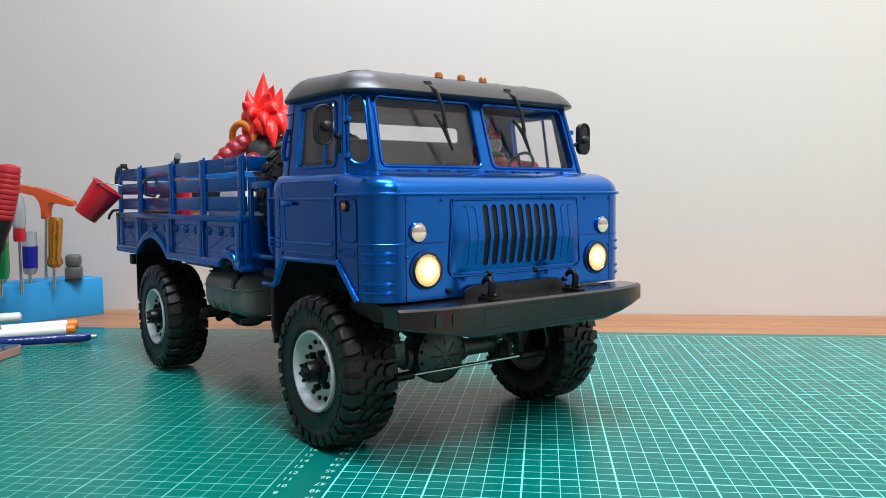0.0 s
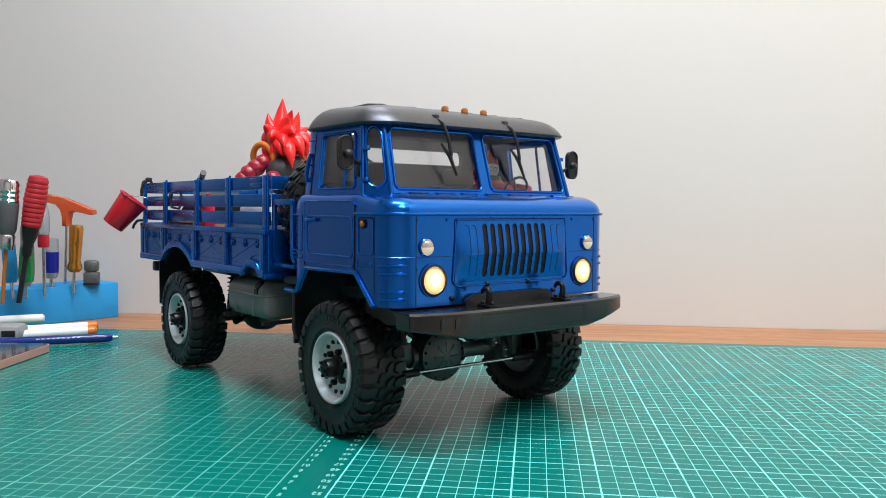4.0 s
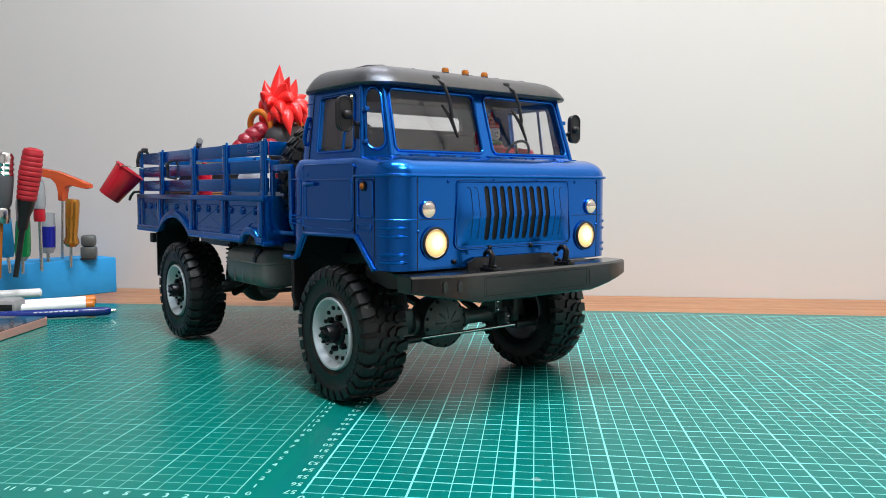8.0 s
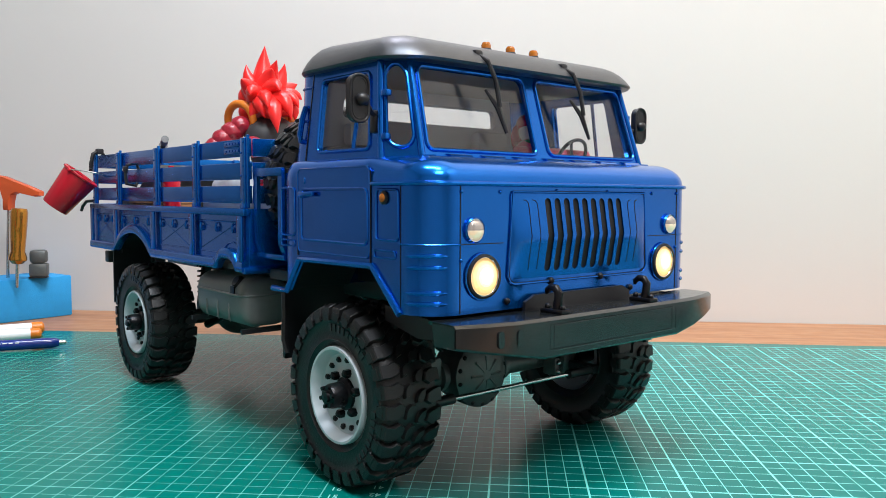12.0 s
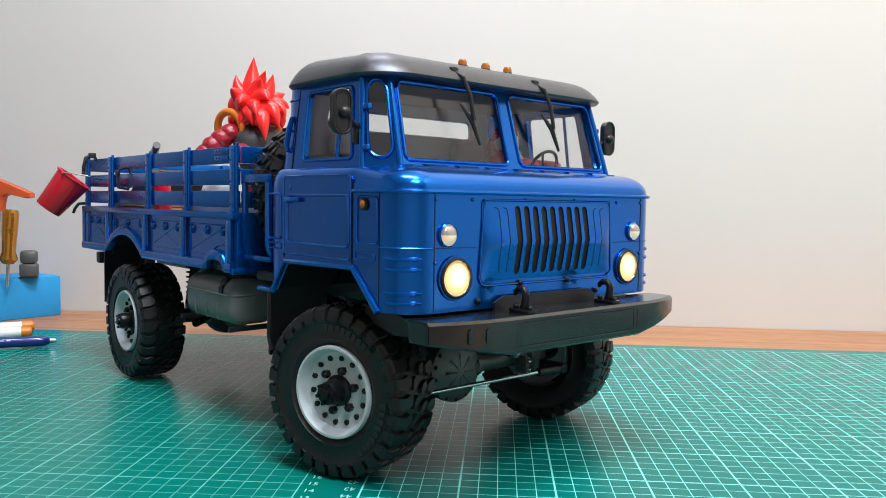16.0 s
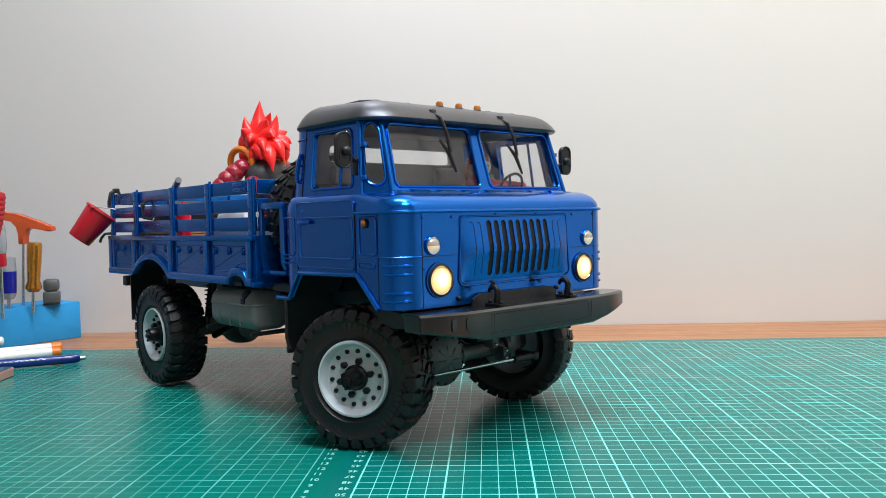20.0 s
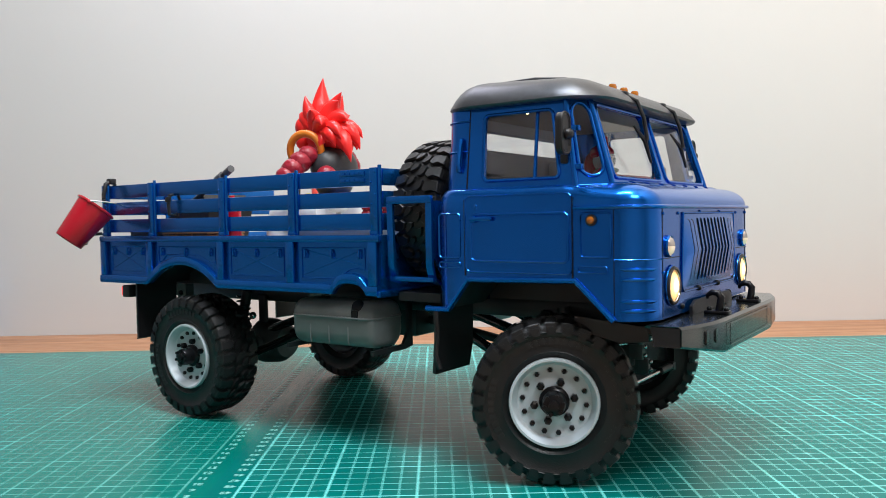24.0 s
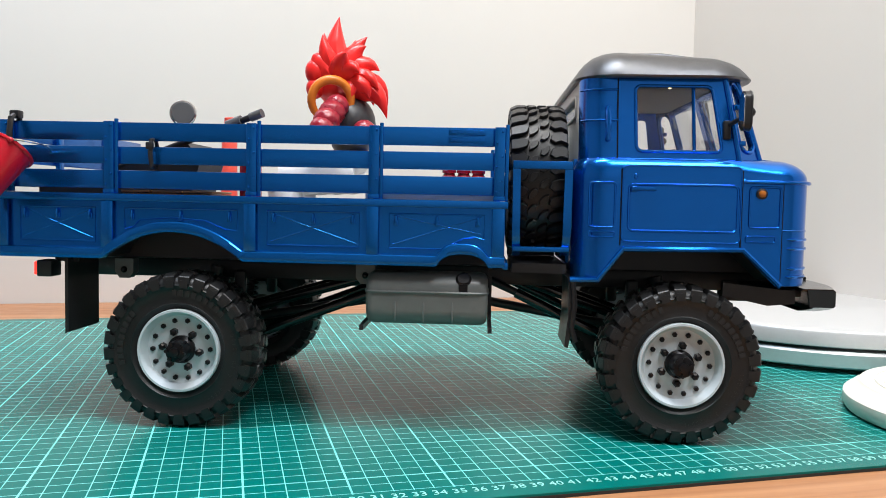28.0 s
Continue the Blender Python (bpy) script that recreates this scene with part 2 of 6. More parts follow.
GREENCLEAR = material("green_acetate", (0.01, 0.30, 0.09), 0.15, clear=0.1)
REDCLEAR = material("red_acetate", (0.5, 0.015, 0.03), 0.15, clear=0.1)
BLUECLEAR = material("dark_blue_acetate", (0.012, 0.018, 0.30), 0.15, clear=0.1)
AMBERCLEAR = material("amber_acetate_handle", (0.50, 0.22, 0.035), 0.14, metal=0.75, vary=0.25, scale=40)
ORANGECLEAR = material("orange_translucent_plastic", (0.74, 0.115, 0.03), 0.25, clear=0.25, vary=0.08)
REDRUBBER = material("red_rubber_grip", (0.42, 0.014, 0.024), 0.55, vary=0.12)
NAVY = material("navy_pen_barrel", (0.005, 0.024, 0.20), 0.18, coat=0.5, vary=0.1)
ROSE = material("rose_gold_metal", (0.72, 0.36, 0.30), 0.32, metal=0.3, vary=0.05)
SCREEN = material("black_phone_glass", (0.008, 0.008, 0.01), 0.06, coat=0.5, vary=0.1)
BROWN = material("brown_toy_wood", (0.26, 0.12, 0.05), 0.5, vary=0.3, scale=200)
SKYBLUE = material("bright_blue_plastic", (0.02, 0.12, 0.7), 0.35, vary=0.1)
YELLOW = material("yellow_plastic", (0.8, 0.62, 0.03), 0.4, vary=0.1)
WALL = material("warm_white_wall_paint", (0.58, 0.563, 0.546), 0.75, vary=0.02, scale=3, bump=0.08, bump_scale=250)
CEIL = material("white_ceiling_paint", (0.80, 0.79, 0.77), 0.8, vary=0.02, scale=3)
ROOM = material("taupe_room_paint", (0.55, 0.52, 0.49), 0.8, vary=0.04, scale=3)
ROOM_DIMMER = material("light_cutting_brown_grey", (0.33, 0.305, 0.30), 0.8, vary=0.04, scale=3)
FLOOR = material("grey_floor_tile", (0.26, 0.24, 0.22), 0.4, vary=0.1, scale=5)
DESK = wood_material()
MAT_B = mat_material("green_cutting_mat_right", (0.001, 0.144, 0.127), (0.20, 0.80, 0.76), 0.03, False)
MAT_A = mat_material("green_cutting_mat_left", (0.001, 0.152, 0.124), (0.14, 0.56, 0.50), 0.0, True)
PRINT = material("pale_mint_print", (0.26, 0.72, 0.66), 0.4, vary=0.1, scale=300)
MATEDGE = material("black_mat_edge", (0.02, 0.022, 0.022), 0.6)
EMBOSS = material("tyre_rubber_lettering", (0.016, 0.016, 0.017), 0.36, vary=0.2)


# ---- mesh helpers ----
class Form:
    """Collects vertices and faces of one mesh."""

    def __init__(self):
        self.v, self.f, self.mi, self.slot = [], [], [], 0

    def add(self, verts, faces):
        n = len(self.v)
        self.v += [tuple(p) for p in verts]
        self.f += [tuple(i + n for i in face) for face in faces]
        self.mi += [self.slot] * len(faces)
        return self

    def box(self, x0, x1, y0, y1, z0, z1, cut=0.0):
        if not cut:
            p = [(x, y, z) for x in (x0, x1) for y in (y0, y1) for z in (z0, z1)]
            return self.add(p, [(0, 1, 3, 2), (4, 6, 7, 5), (0, 4, 5, 1), (2, 3, 7, 6), (0, 2, 6, 4), (1, 5, 7, 3)])
        c = min(cut, (x1 - x0) * 0.45, (y1 - y0) * 0.45, (z1 - z0) * 0.45)
        bm = bmesh.new()
        bmesh.ops.create_cube(bm, size=1)
        for v in bm.verts:
            v.co = (x0 if v.co.x < 0 else x1, y0 if v.co.y < 0 else y1, z0 if v.co.z < 0 else z1)
        bmesh.ops.bevel(bm, geom=bm.edges[:], offset=c, segments=2, profile=0.5, affect="EDGES")
        bm.verts.index_update()
        self.add([v.co[:] for v in bm.verts], [[v.index for v in f.verts] for f in bm.faces])
        bm.free()
        return self

    def prism(self, poly, axis, a, b):
        """A flat outline pushed along an axis: 'y' takes (x, z), 'x' takes (y, z), 'z' takes (x, y)."""
        def at(p, d):
            return {"y": (p[0], d, p[1]), "x": (d, p[0], p[1]), "z": (p[0], p[1], d)}[axis]
        n = len(poly)
        verts = [at(p, a) for p in poly] + [at(p, b) for p in poly]
        return self.add(verts, [tuple(range(n)), tuple(range(2 * n - 1, n - 1, -1))] + [(i, i + n, (i + 1) % n + n, (i + 1) % n) for i in range(n)])

    def lathe(self, profile, m=Matrix(), steps=24, close=True):
        """Turns (radius, height) round the local z axis of m."""
        verts, faces, n = [], [], len(profile)
        for k in range(steps):
            a = 2 * math.pi * k / steps
            verts += [m @ Vector((r * math.cos(a), r * math.sin(a), h)) for r, h in profile]
        for k in range(steps):
            j = (k + 1) % steps
            faces += [(k * n + i, j * n + i, j * n + i + 1, k * n + i + 1) for i in range(n - 1)]
        if close:
            for i in (0, n - 1):
                ring = [k * n + i for k in range(steps)]
                faces.append(tuple(ring[::-1] if i == 0 else ring))
        return self.add(verts, faces)

    def rod(self, a, b, r, r2=None, steps=12):
        a, b = Vector(a), Vector(b)
        m = Matrix.Translation(a) @ (b - a).to_track_quat("Z", "Y").to_matrix().to_4x4()
        d = (b - a).length
        return self.lathe([(r, 0), (r if r2 is None else r2, d)], m, steps)

    def tube(self, path, r, steps=8, closed=False):
        path = [Vector(p) for p in path]
        n, verts, faces = len(path), [], []
        side = None
        for i, p in enumerate(path):
            if closed:
                way = path[(i + 1) % n] - path[i - 1]
            else:
                way = path[min(i + 1, n - 1)] - path[max(i - 1, 0)]
            way.normalize()
            if side is None:
                side = way.orthogonal().normalized()
            side = (side - way * side.dot(way)).normalized()
            up = way.cross(side)
            rr = r[i] if isinstance(r, (list, tuple)) else r
            verts += [p + rr * (math.cos(2 * math.pi * k / steps) * side + math.sin(2 * math.pi * k / steps) * up) for k in range(steps)]
        for i in range(n if closed else n - 1):
            j = (i + 1) % n
            faces += [(i * steps + k, j * steps + k, j * steps + (k + 1) % steps, i * steps + (k + 1) % steps) for k in range(steps)]
        if not closed:
            faces += [tuple(range(steps))[::-1], tuple((n - 1) * steps + k for k in range(steps))]
        return self.add(verts, faces)

    def ball(self, centre, rx, ry=None, rz=None, rings=10, steps=16, m=Matrix()):
        ry, rz = ry or rx, rz or rx
        c = Vector(centre)
        verts = [c + m @ Vector((0, 0, -rz))]
        for i in range(1, rings):
            a = math.pi * i / rings - math.pi / 2
            verts += [c + m @ Vector((rx * math.cos(a) * math.cos(b), ry * math.cos(a) * math.sin(b), rz * math.sin(a))) for b in (2 * math.pi * k / steps for k in range(steps))]
        verts.append(c + m @ Vector((0, 0, rz)))
        faces = [(0, 1 + (k + 1) % steps, 1 + k) for k in range(steps)]
        for i in range(rings - 2):
            o = 1 + i * steps
            faces += [(o + k, o + (k + 1) % steps, o + steps + (k + 1) % steps, o + steps + k) for k in range(steps)]
        o, top = 1 + (rings - 2) * steps, len(verts) - 1
        faces += [(o + k, o + (k + 1) % steps, top) for k in range(steps)]
        return self.add(verts, faces)

    def sheet(self, rows, thick=None):
        """A grid of points, row by row; thick(point) gives the matching inner point and closes it into a shell."""
        h, w = len(rows), len(rows[0])
        outer = [Vector(p) for row in rows for p in row]
        faces = [(i * w + k, i * w + k + 1, (i + 1) * w + k + 1, (i + 1) * w + k) for i in range(h - 1) for k in range(w - 1)]
        if thick is None:
            return self.add(outer, faces)
        n = len(outer)
        inner = [thick(p) for p in outer]
        faces += [tuple(n + i for i in f[::-1]) for f in faces]
        rim = [k for k in range(w)] + [i * w + w - 1 for i in range(1, h)] + [(h - 1) * w + k for k in range(w - 2, -1, -1)] + [i * w for i in range(h - 2, 0, -1)]
        faces += [(rim[(i + 1) % len(rim)], rim[i], n + rim[i], n + rim[(i + 1) % len(rim)]) for i in range(len(rim))]
        return self.add(outer + inner, faces)

    def mesh(self, name, mats, sharp=38):
        me = bpy.data.meshes.new(name)
        me.from_pydata(self.v, [], self.f)
        for m in mats if isinstance(mats, (list, tuple)) else [mats]:
            me.materials.append(m)
        me.polygons.foreach_set("material_index", self.mi)
        me.polygons.foreach_set("use_smooth", [True] * len(me.polygons))
        bm = bmesh.new()
        bm.from_mesh(me)
        bmesh.ops.recalc_face_normals(bm, faces=bm.faces)
        bm.to_mesh(me)
        bm.free()
        me.set_sharp_from_angle(angle=radians(sharp))
        return me


def part(name, form, mat, parent=None, label="", m=None, sharp=38):
    """Links a form as one mesh object, under a thing or a part."""
    ob = new(name, form.mesh(name, mat, sharp) if isinstance(form, Form) else form)
    if parent:
        ob.parent = parent
    if m is not None:
        ob.matrix_basis = m
    return tagged(ob, label) if label else ob


def thing(name, label, category, group="", m=None, kind=""):
    ob = new(name)
    ob.empty_display_size = 0.02
    if m is not None:
        ob.matrix_basis = m
    return tagged(ob, label, category, group, kind)


def rounded(w, h, r, n=5, cx=0.0, cy=0.0):
    """Outline of a rounded rectangle, counter-clockwise."""
    out = []
    for sx, sy, a0 in ((1, 1, 0), (-1, 1, 90), (-1, -1, 180), (1, -1, 270)):
        for k in range(n + 1):
            a = radians(a0 + 90 * k / n)
            out.append((cx + sx * (w / 2 - r) + r * math.cos(a), cy + sy * (h / 2 - r) + r * math.sin(a)))
    return out


def letters(text, size, m, flat=0.0002, align="CENTER"):
    """The mesh of a short text in the built-in font."""
    data = bpy.data.curves.new("text", "FONT")
    data.body, data.size, data.extrude, data.align_x, data.align_y = text, size, flat, align, "CENTER"
    data.resolution_u = 2
    ob = new("text", data)
    deps = bpy.context.evaluated_depsgraph_get()
    me = bpy.data.meshes.new_from_object(ob.evaluated_get(deps))
    out = ([m @ v.co for v in me.vertices], [tuple(p.vertices) for p in me.polygons])
    bpy.data.objects.remove(ob)
    bpy.data.curves.remove(data)
    bpy.data.meshes.remove(me)
    return out


# ---- setting: desk, mats, walls ----
WALL_Y, RIGHT_X, LEFT_X, BACK_Y, TOP_Z, LOW_Z = 0.752, 0.95, -1.6, -2.4, 2.1, -0.75


def structure(name, form, mat, label, category):
    return tagged(part(name, form, mat), label, category, kind="structure")


structure("wall_back", Form().box(LEFT_X - 0.1, RIGHT_X + 0.1, WALL_Y, WALL_Y + 0.1, LOW_Z, TOP_Z), WALL, "plain warm white painted wall behind the desk", "wall")
structure("wall_right", Form().box(RIGHT_X, RIGHT_X + 0.1, -0.45, WALL_Y, LOW_Z, TOP_Z), WALL, "plain warm white painted wall beside the desk", "wall")
structure("wall_far_right", Form().box(2.6, 2.7, BACK_Y, -0.45, LOW_Z, TOP_Z), ROOM, "plain taupe wall of the room", "wall")
structure("wall_step", Form().box(RIGHT_X + 0.1, 2.7, -0.45, -0.35, LOW_Z, TOP_Z), ROOM, "plain taupe return of the wall", "wall")
# unseen; kept dark so less light bounces onto the bed side
structure("wall_left", Form().box(LEFT_X - 0.1, LEFT_X, BACK_Y, WALL_Y, LOW_Z, TOP_Z), ROOM_DIMMER, "unseen brown-grey wall, darkened to cut light from the left", "wall")
structure("wall_front", Form().box(LEFT_X - 0.1, 2.7, BACK_Y - 0.1, BACK_Y, LOW_Z, TOP_Z), ROOM, "plain taupe wall of the room", "wall")
structure("ceiling", Form().box(LEFT_X - 0.1, 2.7, BACK_Y - 0.1, WALL_Y + 0.1, TOP_Z, TOP_Z + 0.1), CEIL, "plain white ceiling", "ceiling")
structure("floor", Form().box(LEFT_X - 0.1, 2.7, BACK_Y - 0.1, WALL_Y + 0.1, LOW_Z - 0.1, LOW_Z), FLOOR, "plain grey floor", "floor")

desk = thing("desk", "reddish-brown wood-grain desk against a white wall", "desk")
part("desktop", Form().box(LEFT_X + 0.1, RIGHT_X - 0.002, -0.16, WALL_Y - 0.002, -0.033, -0.003, 0.003), DESK, desk)
for x in (LEFT_X + 0.15, RIGHT_X - 0.06):
    part("leg", Form().box(x - 0.02, x + 0.02, -0.1, WALL_Y - 0.05, LOW_Z, -0.033), DESK, desk)


def cutting_mat(turned, m, label):
    mat = thing("cutting_mat", label, "cutting mat", "cutting mats on the desk", m)
    x0, x1 = (-0.885, 0.0215) if turned else (-0.0165, 0.888)
    y0, y1, top = -0.0185, 0.588, -0.0006 if turned else 0.0
    part("sheet", Form().prism(rounded(x1 - x0, y1 - y0, 0.006, 4, (x0 + x1) / 2, (y0 + y1) / 2), "z", -0.0028, top), MAT_A if turned else MAT_B, mat)
    w = 0.0004
    part("edge", Form().prism(rounded(x1 - x0 + w, y1 - y0 + w, 0.006, 4, (x0 + x1) / 2, (y0 + y1) / 2), "z", -0.0029, -0.0012), MATEDGE, mat, "black core of the mat")
    digits = Form()
    for n in range(0, 88):
        if turned:
            digits.add(*letters(str(n), 0.0062, pose(-n * 0.01 - 0.002, -0.0065, top + 0.00012, 0, 0, 0), 0.00004))
        else:
            digits.add(*letters(str(n), 0.0078, pose(n * 0.01 + 0.001, -0.0072, 0.00012, 0, 0, 0), 0.00004))
    for n in range(0, 58):
        if turned:
            digits.add(*letters(str(n), 0.0062, pose(0.0062, n * 0.01, top + 0.00012, 0, 0, 0), 0.00004))
        else:
            digits.add(*letters(str(n), 0.0062, pose(-0.0062, (57 - n) * 0.01, 0.00012, 0, 0, 180), 0.00004))
    tagged(part("ruler_print", digits, PRINT, mat, "pale mint centimetre numbers along two edges"), kind="stuff")
    return mat


cutting_mat(False, pose(0, 0, 0), "green cutting mat with a pale centimetre grid and ruler numbers")
cutting_mat(True, pose(-0.0325, -0.003, -0.0001, 0, 0, 0.3), "darker green cutting mat with a fine centimetre grid, lying alongside")


# ---- the toy truck ----
START = (0.0436, 0.2333, -44.95)
# front axle's place and heading as the truck drives off in a left-hand curve
DRIVE = [
    (0.0, *START), (20.6, *START), (21.2, 0.0508, 0.2292, -44.7), (21.8, 0.0720, 0.2190, -43.8), (22.5, 0.1024, 0.2066, -42.2), (23.0, 0.1290, 0.1950, -40.4),
    (23.5, 0.1716, 0.1820, -37.8), (24.0, 0.2188, 0.1680, -35.2), (24.5, 0.2755, 0.1575, -31.8), (25.0, 0.3372, 0.1492, -28.3),
    (25.5, 0.3870, 0.1442, -25.6), (26.0, 0.4330, 0.1405, -23.1), (26.5, 0.4832, 0.1362, -20.6), (26.8, 0.5110, 0.1343, -19.1), (27.0, 0.5262, 0.1334, -18.3),
    (27.2, 0.5278, 0.1330, -17.95), (28.0, 0.5278, 0.1330, -17.95),
]
# steering angle of the front wheels, to the truck's left
STEER = [(0, 0), (15.0, 0), (15.5, 9), (16.0, 17), (16.5, 24), (17.0, 27), (22.5, 27), (25.0, 25), (26.0, 22), (26.5, 24), (26.9, 28), (27.05, 28), (27.2, 10), (27.3, 1.5), (27.5, 0), (28.0, 0)]
WHEEL_R, HUB_Z, BASE = 0.0468, 0.0466, 0.297


def between(rows, t):
    for (a, *p), (b, *q) in zip(rows, rows[1:]):
        if a <= t <= b:
            k = (t - a) / (b - a)
            return [u + (v - u) * k for u, v in zip(p, q)]
    return list(rows[-1][1:])


def smooth(rows, t):
    """Between rows by a soft curve through them."""
    times = [r[0] for r in rows]
    i = max(k for k in range(len(rows) - 1) if times[k] <= t)
    p0, p1, p2, p3 = (rows[max(0, min(len(rows) - 1, i + d))] for d in (-1, 0, 1, 2))
    h = p2[0] - p1[0]
    k = (t - p1[0]) / h
    out = []
    for c in range(1, len(p1)):
        m1 = (p2[c] - p0[c]) / (p2[0] - p0[0]) * h
        m2 = (p3[c] - p1[c]) / (p3[0] - p1[0]) * h if p3[0] > p1[0] else 0
        if p2[c] == p1[c]:
            m1 = m2 = 0
        out.append((2 * k**3 - 3 * k**2 + 1) * p1[c] + (k**3 - 2 * k**2 + k) * m1 + (-2 * k**3 + 3 * k**2) * p2[c] + (k**3 - k**2) * m2)
    return out


TIMES = [0.0, 10.0, 20.6] + [round(20.7 + 0.1 * k, 1) for k in range(67)] + [28.0]


def truck_pose(t):
    x, y, a = smooth(DRIVE, min(t, 27.999))
    return pose(x, y, 0, 0, 0, a) @ pose(0, 0.0015, 0)


truck = thing("toy_truck", "blue metallic four-wheel-drive toy lorry with a black roof and slatted bed", "toy truck", m=truck_pose(0))
RIDERS = []


def ride(ob, m):
    """Sets a loose thing on the truck, to be carried along."""
    ob.matrix_basis = truck_pose(0) @ m
    RIDERS.append((ob, m))
    return ob


# lower cab: one pressed shell round the nose, open at the wheel arches
HALF, NOSE, REAR, CR, BELT = 0.1025, 0.0728, -0.0638, 0.0190, 0.1540


def arch_z(x):
    pts = [(-0.07, 0.0955), (-0.050, 0.0960), (-0.0358, 0.1140), (0.0326, 0.1150), (0.0540, 0.0945), (0.08, 0.0945)]
    for (a, p), (b, q) in zip(pts, pts[1:]):
        if a <= x <= b:
            return p + (q - p) * (x - a) / (b - a)
    return pts[-1][1]


def cab_outline():
    """Plan of the right half, from the rear corner forward to the middle of the nose: x, y, outward normal, rounding of the shoulder."""
    out = []
    rr = 0.018
    for k in range(7):
        a = radians(180 + 90 * k / 6)
        out.append((REAR + rr + rr * math.cos(a), -HALF + rr + rr * math.sin(a), math.cos(a), math.sin(a), 0.006))
    for k in range(1, 40):
        x = REAR + rr + (NOSE - CR - REAR - rr) * k / 40
        out.append((x, -HALF, 0, -1, 0.006 + 0.010 * max(0, (x - 0.025) / 0.028)))
    for k in range(0, 13):
        a = radians(-90 + 90 * k / 12)
        out.append((NOSE - CR + CR * math.cos(a), -HALF + CR + CR * math.sin(a), math.cos(a), math.sin(a), 0.016 + 0.004 * k / 12))
    for k in range(1, 10):
        out.append((NOSE, (-HALF + CR) * (1 - k / 9), 1, 0, 0.020))
    return out


half = cab_outline()
full = half + [(x, -y, nx, -ny, s) for x, y, nx, ny, s in half[-2::-1]]
rows = []
for k in range(7):
    rows.append([(x, y, arch_z(x) + (BELT - 0.0015 - arch_z(x)) * k / 6) for x, y, nx, ny, s in full])
def lip(x):
    """The drip lip runs round the nose and dies out at the door."""
    return 0.0018 * max(0.0, min(1.0, (x - 0.0305) / 0.0030))


rows.append([(x + nx * lip(x), y + ny * lip(x), BELT - 0.0012) for x, y, nx, ny, s in full])
rows.append([(x + nx * lip(x), y + ny * lip(x), BELT + 0.0004) for x, y, nx, ny, s in full])
for k in range(0, 9):
    a = radians(90 * k / 8)
    rows.append([(x - nx * s * (1 - math.cos(a)), y - ny * s * (1 - math.cos(a)), BELT + 0.0008 + 0.0118 * math.sin(a)) for x, y, nx, ny, s in full])
body = Form().sheet(rows, lambda p: Vector((p.x * 0.975 - (0.0006 if p.x > 0 else 0), p.y * 0.982, p.z - 0.0006)))
cab = part("cab_body", body, BLUE, truck)
path = [(x + nx * 0.0012, y + ny * 0.0012, BELT - 0.0004) for x, y, nx, ny, s in full if x > 0.0305]
part("belt_lip", Form().tube(path, [0.0004] + [0.0011] * (len(path) - 2) + [0.0004], 8), BLUE, cab)
# hood deck and the rear wall of the lower cab
deck = Form()
deck.prism([(0.024, -0.0925), (0.0420, -0.0875), (0.0535, -0.0820), (0.0535, 0.0820), (0.0420, 0.0875), (0.024, 0.0925)], "z", 0.1655, 0.1672)
deck.box(REAR + 0.0006, REAR + 0.003, -0.0815, 0.0815, 0.0955, 0.166)
part("cab_deck", deck, BLUE, truck)
part("cab_floor", Form().box(-0.058, 0.058, -0.0955, 0.0955, 0.1165, 0.1185), BLACK, truck)
# air vents on the hood deck
for k in range(7):
    y = -0.066 + 0.022 * k
    part("hood_vent", Form().prism([(0.0498, 0.1668), (0.0558, 0.1662), (0.0543, 0.1676), (0.0513, 0.1680)], "y", y - 0.008, y + 0.006), BLUE, truck)

# wheel-arch lips
for s in (-1, 1):
    lip = [(-0.066, 0.0955), (-0.050, 0.0955), (-0.0358, 0.1138), (0.0322, 0.1148), (0.0537, 0.0943)]
    part("arch_lip", Form().tube([(x, s * (HALF + 0.0005), z) for x, z in lip], 0.0017, 8), BLUE, truck)
    inner = [(-0.0505, 0.0962), (-0.0362, 0.1140), (0.0326, 0.1150), (0.0535, 0.0950)]
    f = Form()
    f.sheet([[(x, s * 0.0985, z) for x, z in inner], [(x, s * 0.062, z) for x, z in inner]], lambda p: p + Vector((0, 0, 0.0012)))
    part("inner_wing", f, BLACK, truck)


def bead(points, r=0.0007, closed=True):
    return Form().tube(points, r, 6, closed)


def side_loop(x0, x1, z0, z1, r, y):
    return [(x, y, z) for x, z in rounded(x1 - x0, z1 - z0, r, 4, (x0 + x1) / 2, (z0 + z1) / 2)]


